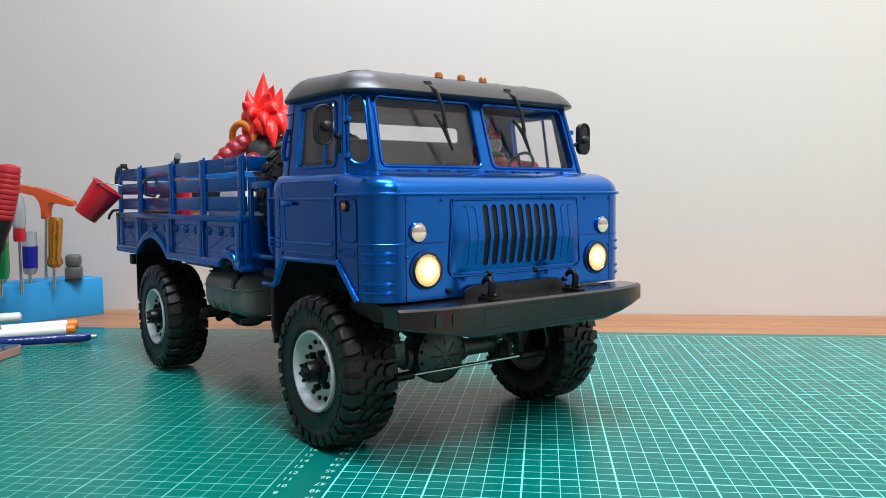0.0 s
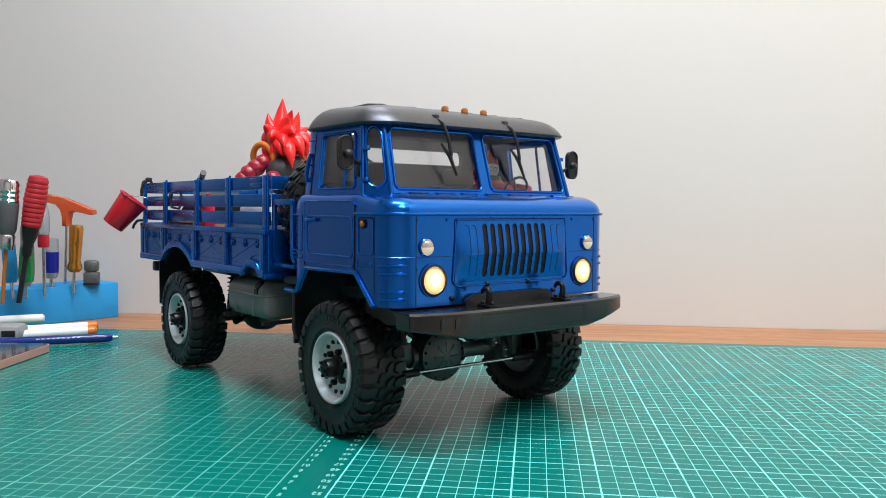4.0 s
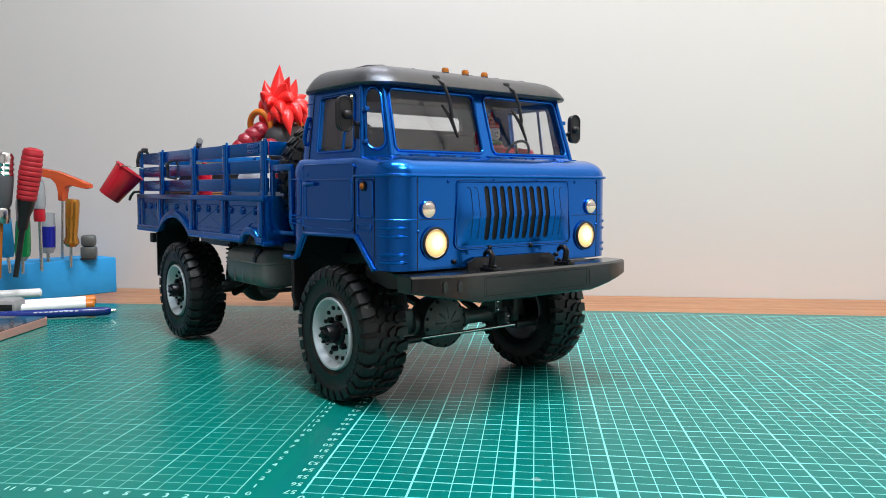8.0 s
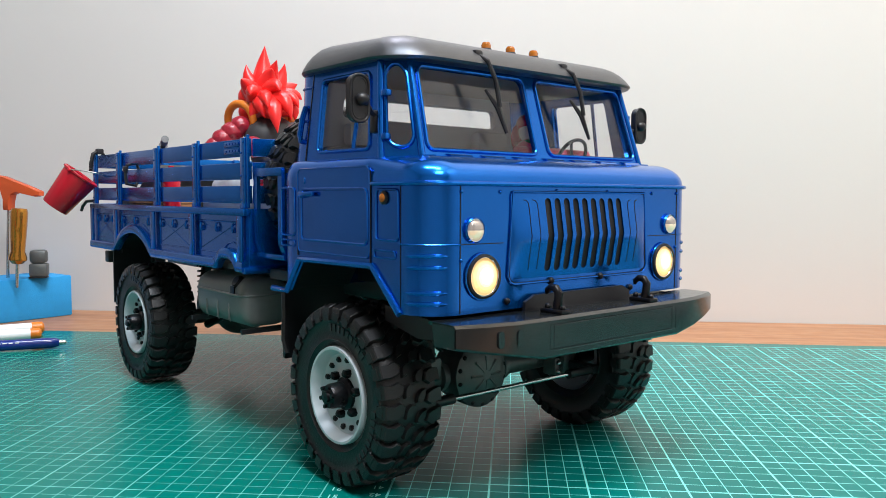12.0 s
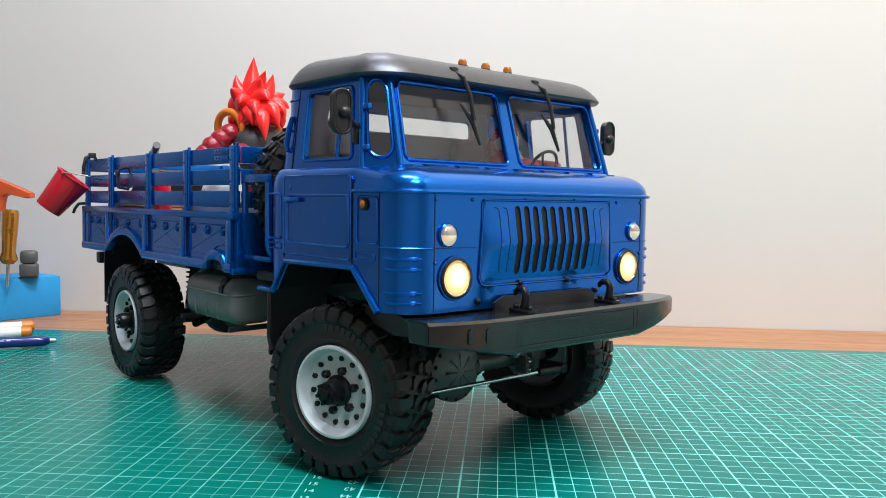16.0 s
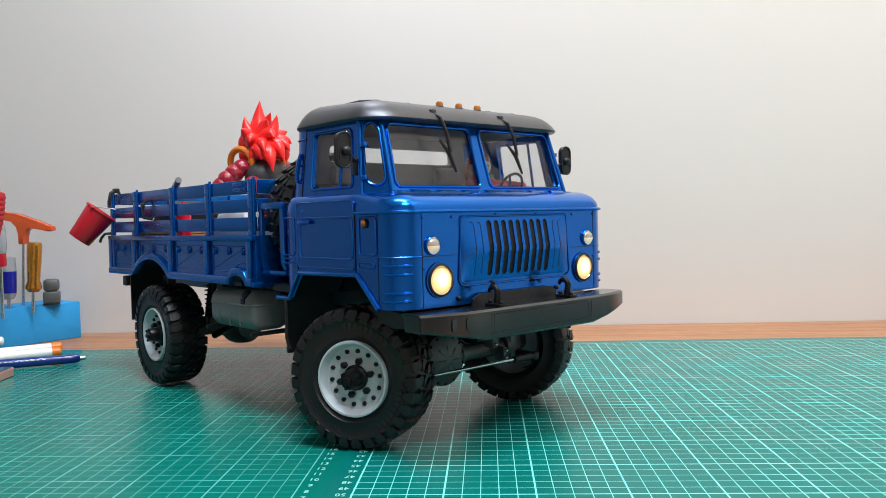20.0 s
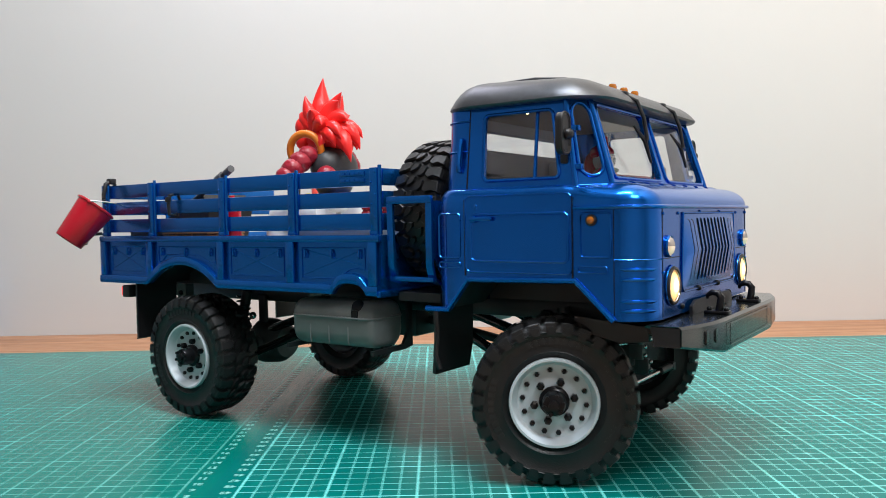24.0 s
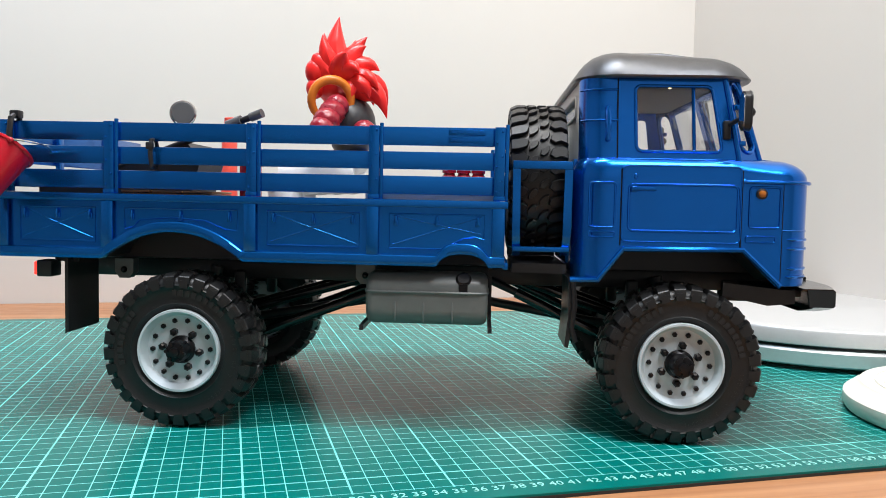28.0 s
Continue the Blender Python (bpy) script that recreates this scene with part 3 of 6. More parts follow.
# doors, with pressed lines, handle and keyhole
for s in (-1, 1):
    y = s * (HALF + 0.0002)
    door = part("door", Form().prism(rounded(0.0674, 0.0440, 0.003, 5, -0.0036, 0.1400), "y", y - s * 0.001, y + s * 0.0003), BLUE, truck)
    part("pressed_line", bead(side_loop(-0.0335, 0.0282, 0.1245, 0.1512, 0.003, y + s * 0.0003), 0.0008), BLUE, door)
    part("pressed_line", bead(side_loop(-0.0372, 0.0300, 0.1182, 0.1618, 0.003, y + s * 0.0002), 0.0005), BLUE, door)
    f = Form().box(-0.0330, -0.0182, *sorted((y + s * 0.0010, y + s * 0.0034)), 0.1474, 0.1500, 0.0009)
    f.box(-0.0328, -0.0290, *sorted((y - s * 0.0004, y + s * 0.0026)), 0.1466, 0.1506, 0.0008)
    part("door_handle", f, BLUE, door)
    part("keyhole", Form().ball((-0.0300, y + s * 0.0003, 0.1556), 0.0011, 0.0006, 0.0018, 6, 8), BLUE, door)
    # shut lines of the door
    for x in (-0.0378, 0.0305):
        part("shut_line", Form().tube([(x, y + s * 0.0001, z) for z in (0.1160, 0.1280, 0.1400, 0.1520, 0.1600)], 0.0004, 6), BOLT, door)
    # front wing and rear quarter pressings
    part("wing_pressing", bead(side_loop(0.0350, 0.0522, 0.1275, 0.1508, 0.002, s * (HALF + 0.0003)), 0.0006), BLUE, truck)
    part("wing_pressing", bead(side_loop(0.0335, 0.0500, 0.1192, 0.1226, 0.0012, s * (HALF + 0.0003)), 0.0005), BLUE, truck)
    part("quarter_pressing", bead(side_loop(-0.0560, -0.0413, 0.1262, 0.1520, 0.002, s * (HALF + 0.0001)), 0.0006), BLUE, truck)
    part("quarter_pressing", bead(side_loop(-0.0560, -0.0413, 0.1205, 0.1236, 0.0012, s * (HALF + 0.0001)), 0.0005), BLUE, truck)
    part("panel_seam", Form().box(NOSE - CR - 0.0002, NOSE - CR + 0.0002, *sorted((s * (HALF - 0.0006), s * (HALF + 0.0002))), 0.0975, 0.1525), BOLT, truck)
    lamp = part("side_lamp", Form().lathe([(0.0031, 0), (0.0031, 0.0008), (0.0025, 0.0012)], pose(0.0415, y, 0.1470, 90 * -s, 0, 0), 16), BLACK, truck, "round amber side repeater in a black ring")
    part("lens", Form().lathe([(0.0022, 0.0008), (0.0019, 0.0017), (0.0008, 0.0023), (0.0002, 0.0024)], pose(0.0415, y, 0.1470, 90 * -s, 0, 0), 16), AMBER, lamp)
    # louvre pressings on the nose corner
    for z in (0.0998, 0.1046, 0.1160, 0.1212):
        pts = []
        for k in range(8):
            a = radians(-80 + 60 * k / 7)
            pts.append((NOSE - CR + (CR + 0.0001) * math.cos(a), s * (HALF - CR - (CR + 0.0001) * math.sin(a)), z))
        part("corner_louvre", Form().tube(pts, [0.0003] + [0.0011] * 6 + [0.0003], 8), BLUE, truck)
    for z in (0.1262,):
        pts = []
        for k in range(12):
            a = radians(-90 + 90 * k / 11)
            pts.append((NOSE - CR + (CR + 0.0001) * math.cos(a), s * (HALF - CR - (CR + 0.0001) * math.sin(a)), z))
        part("corner_crease", Form().tube(pts, 0.0005, 6), BLUE, truck)
    # seams of the front panels
    part("panel_seam", Form().box(NOSE - 0.0004, NOSE + 0.00025, s * 0.0835 - 0.00022, s * 0.0835 + 0.00022, 0.0950, 0.1525), BLACK, truck)
    part("panel_seam", Form().box(NOSE - 0.0004, NOSE + 0.00025, min(s * 0.0835, s * 0.0565), max(s * 0.0835, s * 0.0565), 0.1260, 0.1264), BLACK, truck)

# grille panel with nine slots; it swells to a ridge at mid height
G0, G1, GM = 0.1085, 0.1492, 0.1290


def swell(z):
    return NOSE + 0.0006 + 0.0034 * (1 - abs(z - GM) / (GM - G0 if z < GM else G1 - GM)) ** 1.0


slot_w, pitch, S0, S1 = 0.0043, 0.0069, 0.1114, 0.1472


def slot_half(z):
    """Half the width of a slot, with round ends."""
    r = slot_w / 2
    d = max(S0 + r - z, z - S1 + r, 0.0)
    return math.sqrt(max(0.0, r * r - d * d))


def panel_x(y, z):
    return NOSE + 0.0006 + (swell(z) - NOSE - 0.0006) * max(0.0, min(1.0, (0.0525 - abs(y)) / 0.012)) ** 0.7


ends = [slot_w / 2 * (1 - math.cos(radians(15 * k))) for k in range(7)]
zs = [G0] + [S0 + d for d in ends] + [0.1200, 0.1250, GM, 0.1330, 0.1390, 0.1430] + [S1 - d for d in ends[::-1]] + [G1]
centres = [(k - 4) * pitch for k in range(9)]
f = Form()
for a, b in zip(centres, centres[1:]):
    f.sheet([[(panel_x(y, z), y, z) for y in (a + slot_half(z), b - slot_half(z))] for z in zs], lambda p: p - Vector((0.0005, 0, 0)))
for s in (-1, 1):
    c = 4 * pitch
    cols = [[s * (c + slot_half(z) + (0.0525 - c - slot_half(z)) * k / 14) for k in range(15)][::s] for z in zs]
    f.sheet([[(panel_x(y, z), y, z) for y in col] for col, z in zip(cols, zs)], lambda p: p - Vector((0.0005, 0, 0)))
grille = part("grille", f, BLUE, truck, "blue grille panel with nine upright slots", sharp=24)
# shallow black sheet that stands in for deep shade inside the slots
part("slot_shade_sheet", Form().sheet([[(swell(z) - 0.0009, y, z) for y in (-0.0300, 0.0300)] for z in zs[1:-1]], lambda p: p - Vector((0.0004, 0, 0))), SLOT_SHADE, grille, "black sheet standing in for the shade inside the slots")
loop = [(-0.0512, 0.1500)]
for side, start in ((-1, 180), (1, 270)):
    loop += [(side * 0.0490 + 0.0050 * math.cos(radians(start + 15 * k)), 0.1112 + 0.0050 * math.sin(radians(start + 15 * k))) for k in range(7)]
loop.append((0.0512, 0.1500))
part("grille_border", bead([(NOSE + 0.0006, y, z) for y, z in loop], 0.0006), BLUE, grille)
# thin black tubes draw the shade of grooves pressed in the blue panel
part("border_groove_shade", bead([(NOSE + 0.0004, y * 0.983, z + 0.0004) for y, z in loop], 0.00035), BOLT, grille)
for s in (-1, 1):
    for y in (0.0352, 0.0412):
        pts = [(y + 0.0032, 0.1463), (y + 0.0014, 0.1460), (y + 0.0003, 0.1448)] + [(y, z) for z in (0.1420, 0.1380, 0.1335, GM, 0.1245, 0.1200, 0.1160, 0.1128)]
        part("pressed_groove_shade", Form().tube([(panel_x(yy, z) - 0.0001, s * yy, z) for yy, z in pts], 0.0003, 6), BOLT, grille)


def bolt(x, y, z, r, parent, mat=BOLT, axis=(1, 0, 0)):
    return part("bolt", Form().ball((x, y, z), r, r, r, 6, 10), mat, parent)


for y, z, r in ((-0.024, 0.1063, 0.0018), (0.014, 0.1063, 0.0018), (-0.0545, 0.0985, 0.0017), (0.040, 0.0985, 0.0017)):
    bolt(NOSE + 0.0006, y, z, r, truck)
for s in (-1, 1):
    for y, z in ((0.0830, 0.1500), (0.0590, 0.1500), (0.0830, 0.1190), (0.0200, 0.1508)):
        bolt(NOSE + 0.0002, s * y, z, 0.0009, truck, BLUE)
    h = part("headlamp", Form().lathe([(0.0100, -0.001), (0.0105, 0.0010), (0.0101, 0.0022), (0.0091, 0.0025), (0.0089, 0.0012), (0.0087, -0.001)], pose(NOSE, s * 0.0700, 0.1112, 0, 90, 0), 32, False), BLACK, truck, "round lit headlamp in a black bezel")
    part("trim_ring", Form().tube([(NOSE + 0.0008, s * 0.0700 + 0.0107 * math.cos(a), 0.1112 + 0.0107 * math.sin(a)) for a in [2 * math.pi * k / 32 for k in range(32)]], 0.0005, 6, True), BLUE, h)
    f = Form()
    for k, (ra, rb) in enumerate(((0.0088, 0.0074), (0.0074, 0.0060), (0.0060, 0.0046), (0.0046, 0.0032), (0.0032, 0.0001))):
        f.slot = k
        f.lathe([(ra, 0.0030 - 0.0022 * (ra / 0.0088) ** 2), (rb, 0.0030 - 0.0022 * (rb / 0.0088) ** 2)], pose(NOSE, s * 0.0700 + 0.0006, 0.1110, 0, 90, 0), 28, False)
    part("lens", f, LENS, h)
    part("reflector_ring", Form().tube([(NOSE + 0.0016, s * 0.0700 + 0.0089 * math.cos(a), 0.1112 + 0.0089 * math.sin(a)) for a in [2 * math.pi * k / 32 for k in range(32)]], 0.0004, 6, True), CHROME, h)
    k = part("marker_lamp", Form().lathe([(0.0058, -0.001), (0.0060, 0.0012), (0.0054, 0.0020), (0.0050, 0.0010), (0.0049, -0.001)], pose(NOSE, s * 0.0755, 0.1326, 0, 90, 0), 24, False), BLUE, truck, "small round clear marker lamp")
    # reflector's gleam painted in: faint warm glow below, greyer tone above
    f = Form().lathe([(0.0050, 0.0006), (0.0048, 0.0017), (0.0040, 0.0027), (0.0022, 0.0034), (0.0004, 0.0036)], pose(NOSE, s * 0.0755, 0.1326, 0, 90, 0), 24)
    f.mi = [1 if sum(f.v[i][2] for i in face) / len(face) > 0.1325 else 0 for face in f.f]
    part("lens", f, [MARKER, MARKER_TOP], k, "clear ribbed lens, greyer above, with a reflector's warm gleam painted below")
    part("chrome_ring", Form().tube([(NOSE + 0.0013, s * 0.0755 + 0.0051 * math.cos(a), 0.1326 + 0.0051 * math.sin(a)) for a in [2 * math.pi * j / 28 for j in range(28)]], 0.00035, 6, True), CHROME, k)


# greenhouse: framed panels with real openings
def framed(name, corners, hole, r, thick, mat, parent, pane=True, label=""):
    """A flat four-cornered panel (lower a, lower b, upper b, upper a) with a rounded opening (u0, u1, v0, v1)."""
    a, b, c, d = (Vector(p) for p in corners)
    normal = (b - a).cross(d - a).normalized()

    def at(u, v, off=0.0):
        return (a * (1 - u) + b * u) * (1 - v) + (d * (1 - u) + c * u) * v + normal * off
    w, h = (b - a).length, (d - a).length
    u0, u1, v0, v1 = hole
    ring = rounded((u1 - u0) * w, (v1 - v0) * h, r, 6, (u0 + u1) / 2 * w, (v0 + v1) / 2 * h)
    inner = [(x / w, z / h) for x, z in ring]
    outer = []
    for u, v in inner:
        du, dv = u - (u0 + u1) / 2, v - (v0 + v1) / 2
        k = min((0.5 + (0.5 - (u0 + u1) / 2) * (1 if du > 0 else -1)) / abs(du) if abs(du) > 1e-9 else 1e9, (0.5 + (0.5 - (v0 + v1) / 2) * (1 if dv > 0 else -1)) / abs(dv) if abs(dv) > 1e-9 else 1e9)
        outer.append(((u0 + u1) / 2 + du * k, (v0 + v1) / 2 + dv * k))
    for cu, cv in ((0, 0), (1, 0), (1, 1), (0, 1)):
        i = min(range(len(outer)), key=lambda j: (outer[j][0] - cu) ** 2 + (outer[j][1] - cv) ** 2)
        outer[i] = (cu, cv)
    n = len(inner)
    verts = [at(*p) for p in outer] + [at(*p) for p in inner] + [at(*p, -thick) for p in inner] + [at(*p, -thick) for p in outer]
    faces = []
    for i in range(n):
        j = (i + 1) % n
        for k in range(3):
            faces.append((k * n + i, k * n + j, (k + 1) * n + j, (k + 1) * n + i))
        faces.append((3 * n + i, 3 * n + j, j, i))
    ob = part(name, Form().add(verts, faces), mat, parent, label)
    part("window_trim", Form().tube([at(u, v, 0.0002) for u, v in inner], 0.0010, 8, True), mat, ob)
    if pane:
        g = Form()
        off = -thick * 0.6
        pts = [at(u, v, off) for u, v in inner] + [at(u, v, off - 0.0005) for u, v in inner]
        g.add(pts, [tuple(range(n)), tuple(range(2 * n - 1, n - 1, -1))] + [(i, i + n, (i + 1) % n + n, (i + 1) % n) for i in range(n)])
        p = part("pane", g, GLASS, ob)
        p.visible_shadow = False
    return ob


ZB, ZT = 0.1650, 0.2150
FX, TX = 0.0465, 0.0310      # windscreen foot and head
for s in (-1, 1):
    def o(*p):
        return p if s < 0 else p[::-1]
    def q(x, y, z):
        return (x, s * y, z)
    lower, upper = 0.0965, 0.0905
    # door window: rear pillar to front pillar
    c = [q(-0.0395, lower, ZB), q(0.0305, lower, ZB), q(0.0215, upper, ZT), q(-0.0395, upper, ZT)]
    hole = (0.155, 0.865, 0.11, 0.875)
    if s > 0:
        c = [c[1], c[0], c[3], c[2]]
        hole = (1 - hole[1], 1 - hole[0], hole[2], hole[3])
    w = framed("door_window", c, hole, 0.0035, 0.003, BLUE, truck)
    part("window_bar", Form().tube([q(0.0045, lower - 0.0012, ZB + 0.005), q(0.0040, upper - 0.0012, ZT - 0.006)], 0.0011, 8), BLUE, w)
    # quarter light on the cut-off front corner
    c = [q(0.0305, lower, ZB), q(FX, 0.0840, ZB), q(TX, 0.0805, ZT), q(0.0215, upper, ZT)]
    hole = (0.15, 0.86, 0.12, 0.93)
    if s > 0:
        c = [c[1], c[0], c[3], c[2]]
        hole = (1 - hole[1], 1 - hole[0], hole[2], hole[3])
    framed("quarter_window", c, hole, 0.0068, 0.003, BLUE, truck)
    # windscreen half
    c = [q(FX, 0.0840, ZB), q(FX, 0.0, ZB), q(TX, 0.0, ZT), q(TX, 0.0805, ZT)]
    hole = (0.045, 0.945, 0.10, 0.925)
    if s > 0:
        c = [c[1], c[0], c[3], c[2]]
        hole = (1 - hole[1], 1 - hole[0], hole[2], hole[3])
    framed("windscreen", c, hole, 0.004, 0.003, BLUE, truck)
    # rear pillar, rounded
    f = Form()
    cols = []
    for z, yy in ((ZB - 0.001, lower), (0.180, lower - 0.0022), (0.196, lower - 0.0048), (ZT + 0.001, upper)):
        row = [q(-0.0395, yy, z)]
        for k in range(7):
            a = radians(90 * k / 6)
            row.append(q(-0.0460 - 0.0145 * math.sin(a), yy - 0.0145 + 0.0145 * math.cos(a), z))
        cols.append(row)
    f.sheet(cols, lambda p: Vector((p.x + 0.002, p.y * 0.975, p.z)))
    pil = part("rear_pillar", f, BLUE, truck)
    for z in (0.1885, 0.2065):
        yy = lower - (z - ZB) / (ZT - ZB) * (lower - upper)
        part("pressed_line", Form().tube([q(-0.0395, yy + 0.0002, z)] + [q(-0.0460 - 0.0147 * math.sin(radians(15 * k)), yy - 0.0145 + 0.0147 * math.cos(radians(15 * k)), z) for k in range(6)], 0.0005, 6), BLUE, pil)
    for lo, hi in ((q(FX, 0.0840, ZB - 0.001), q(TX, 0.0805, ZT)), (q(0.0305, lower, ZB - 0.001), q(0.0215, upper, ZT))):
        part("pillar_edge", Form().tube([lo, hi], 0.0017, 10), BLUE, truck)
    part("shut_line", Form().tube([q(-0.0398, lower + 0.0002, ZB), q(-0.0398, upper + 0.0002, ZT - 0.002)], 0.0004, 6), BOLT, pil)
    # grab handle
    part("grab_handle", Form().tube([q(-0.0455, 0.0895, 0.1960), q(-0.0455, 0.0932, 0.1955), q(-0.0452, 0.0952, 0.1900), q(-0.0452, 0.0968, 0.1810), q(-0.0455, 0.0962, 0.1775), q(-0.0455, 0.0920, 0.1768)], 0.0016, 8), BLUE, truck)
    part("pillar_hinge", Form().box(*sorted((0.0262, 0.0310)), *sorted((s * 0.0905, s * 0.0940)), 0.1955, 0.1985, 0.0006), BLUE, truck)
    part("pillar_hinge", Form().box(*sorted((0.0295, 0.0335)), *sorted((s * 0.0928, s * 0.0963)), 0.1745, 0.1775, 0.0006), BLUE, truck)
    # mirror on its bracket
    mm, out = q(0.0290, 0.1100, 0.1930), 0.1085 if s < 0 else 0.1060
    f = Form().prism([(a, b + mm[2]) for a, b in rounded(0.0108, 0.0222, 0.0050, 6, s * out)], "x", mm[0] - 0.0022, mm[0] + 0.0012)
    mir = part("door_mirror", f, BLACK, truck, "black rounded door mirror on a bracket")
    part("rim", Form().tube([(mm[0] + 0.0012, a, b + mm[2]) for a, b in rounded(0.0102, 0.0216, 0.0047, 6, s * out)], 0.0007, 8, True), BLACK, mir)
    part("rim", Form().tube([(mm[0] + 0.0012, a, b + mm[2]) for a, b in rounded(0.0074, 0.0188, 0.0034, 6, s * out)], 0.0003, 6, True), BLACK, mir)
    part("glass", Form().prism([(a, b + mm[2]) for a, b in rounded(0.0090, 0.0198, 0.0043, 6, s * out)], "x", mm[0] - 0.0027, mm[0] - 0.0021), CHROME, mir)
    part("bracket", Form().tube([q(0.0225, 0.0935, 0.1865), q(0.0250, 0.0985, 0.1875), q(0.0312, out - 0.002, 0.1920)], 0.0014, 8), BLACK, mir)
    part("knuckle", Form().ball(q(0.0312, out - 0.001, 0.1925), 0.0030, 0.0036, 0.0030), BLACK, mir)
    part("clamp", Form().box(0.0205, 0.0248, *sorted((s * 0.0925, s * 0.0965)), 0.1780, 0.1890, 0.001), BLACK, mir)
# rear wall of the greenhouse with its long window
framed("rear_window", [(-0.0600, 0.0805, ZB), (-0.0600, -0.0805, ZB), (-0.0600, -0.0745, ZT), (-0.0600, 0.0745, ZT)], (0.10, 0.90, 0.56, 0.82), 0.004, 0.003, CABGREY, truck)

# roof cap
f = Form()
def roof_ring(grow, z):
    x0, x1, w = -0.0625 - grow, 0.0412 + grow, 0.0955 + grow
    return [(x, y, z) for x, y in rounded(x1 - x0, 2 * w, max(0.004, 0.026 + grow), 8, (x0 + x1) / 2, 0)]
rings = [(-0.0015, 0.2122), (0.0, 0.2124), (0.0010, 0.2136), (0.0004, 0.2150), (-0.0020, 0.2185), (-0.0050, 0.2218), (-0.0090, 0.2247), (-0.0140, 0.2267), (-0.0210, 0.2281), (-0.0340, 0.2291), (-0.0440, 0.2295)]
verts, n = [], len(roof_ring(0, 0))
for grow, z in rings:
    k = max(-0.022, grow)
    ring = roof_ring(k, z)
    if grow < -0.022:
        e = (0.052 + grow) / 0.030
        ring = [((x + 0.010) * (0.35 + 0.65 * e) - 0.010, y * (0.35 + 0.65 * e), z) for x, y, z in ring]
    verts += [(x, y, z if z < 0.2136 else 0.2136 + (z - 0.2136) * (1.13 - 0.42 * max(0.0, min(1.0, (x + 0.050) / 0.095)) ** 2)) for x, y, z in ring]
faces = [(i * n + k, i * n + (k + 1) % n, (i + 1) * n + (k + 1) % n, (i + 1) * n + k) for i in range(len(rings) - 1) for k in range(n)]
faces += [tuple(range(n))[::-1], tuple((len(rings) - 1) * n + k for k in range(n))]
f.add(verts, faces)
roof = part("roof", f, ROOF, truck, "satin black roof cap", pose(0, 0, 0.0010))
for k in range(6):
    y = -0.066 + 0.0264 * k
    part("roof_rib", Form().tube([(-0.046, y, 0.2254), (-0.035, y, 0.2294), (-0.01, y, 0.2296), (0.010, y, 0.2275), (0.027, y, 0.2226)], [0.0005, 0.0016, 0.0018, 0.0016, 0.0005], 8), ROOF, roof)
for y in (-0.0185, 0.0, 0.0185):
    l = part("roof_lamp", Form().lathe([(0.0046, -0.0008), (0.0042, 0.0006), (0.0031, 0.0020), (0.0029, 0.0028)], pose(0.0190, y, 0.2242), 16), BLACK, roof, "small amber roof lamp on a black foot")
    part("lens", Form().lathe([(0.0026, 0.0), (0.0027, 0.0022), (0.0020, 0.0036), (0.0004, 0.0040)], pose(0.0190, y, 0.2266), 14), AMBER, l)
# wipers hang from the roof edge
for y in (-0.0400, 0.0250):
    wz = part("wiper", Form().box(0.0330, 0.0420, y - 0.003, y + 0.0025, 0.2165, 0.2215, 0.0015), BLACK, truck, "black windscreen wiper", pose(-0.0042, 0, 0.0010))
    part("arm", Form().tube([(0.0400, y, 0.2190), (0.0470, y + 0.0008, 0.2150), (0.0500, y + 0.0035, 0.2050), (0.0515, y + 0.0050, 0.1920)], 0.0012, 8), BLACK, wz)
    part("blade", Form().tube([(0.0445, y + 0.0015, 0.2010), (0.0500, y + 0.0050, 0.1920), (0.0520, y + 0.0095, 0.1790)], [0.0007, 0.0015, 0.0008], 6), BLACK, wz)
# inside the cab
for y in (-0.050, 0.050):
    st = part("seat", Form().box(-0.048, -0.012, y - 0.030, y + 0.030, 0.1186, 0.1420, 0.004), INSIDE, truck, "dark cab seat")
    part("backrest", Form().box(-0.056, -0.044, y - 0.030, y + 0.030, 0.1405, 0.1760, 0.004), INSIDE, st)
    part("headrest", Form().box(-0.0555, -0.0455, y - 0.014, y + 0.014, 0.1762, 0.1905, 0.004), CABGREY, st)
part("engine_cover", Form().box(-0.030, 0.030, -0.019, 0.019, 0.1186, 0.1560, 0.004), SEAT, truck)
part("dashboard", Form().box(0.028, 0.0405, -0.082, 0.082, 0.1400, 0.1650, 0.004), INSIDE, truck)
ring = [pose(0.0215, 0.050, 0.1715, 0, -62, 0) @ Vector((0.0115 * math.cos(a), 0.0115 * math.sin(a), 0)) for a in [2 * math.pi * k / 24 for k in range(24)]]
sw = part("steering_wheel", Form().tube(ring, 0.0011, 8, True), BLACK, truck)
f = Form()
for a in (90, 210, 330):
    f.rod(pose(0.0215, 0.050, 0.1715, 0, -62, 0) @ Vector((0, 0, 0)), pose(0.0215, 0.050, 0.1715, 0, -62, 0) @ Vector((0.0113 * math.cos(radians(a)), 0.0113 * math.sin(radians(a)), 0)), 0.0009)
f.rod((0.0215, 0.050, 0.1715), (0.036, 0.050, 0.150), 0.0016)
part("spokes", f, BLACK, sw)
part("dome_lamp", Form().ball((-0.0075, -0.0805, 0.2095), 0.0009, 0.0009, 0.0008), CORE, truck, "small warm lamp under the cab roof")
part("roof_lining", Form().box(-0.057, 0.028, -0.084, 0.084, 0.2130, 0.2138), SEAT, truck)

# chassis
for s in (-1, 1):
    part("frame_rail", Form().box(-0.398, 0.066, s * 0.034 - 0.004, s * 0.034 + 0.004, 0.0845, 0.0965, 0.0008), BLACK, truck)
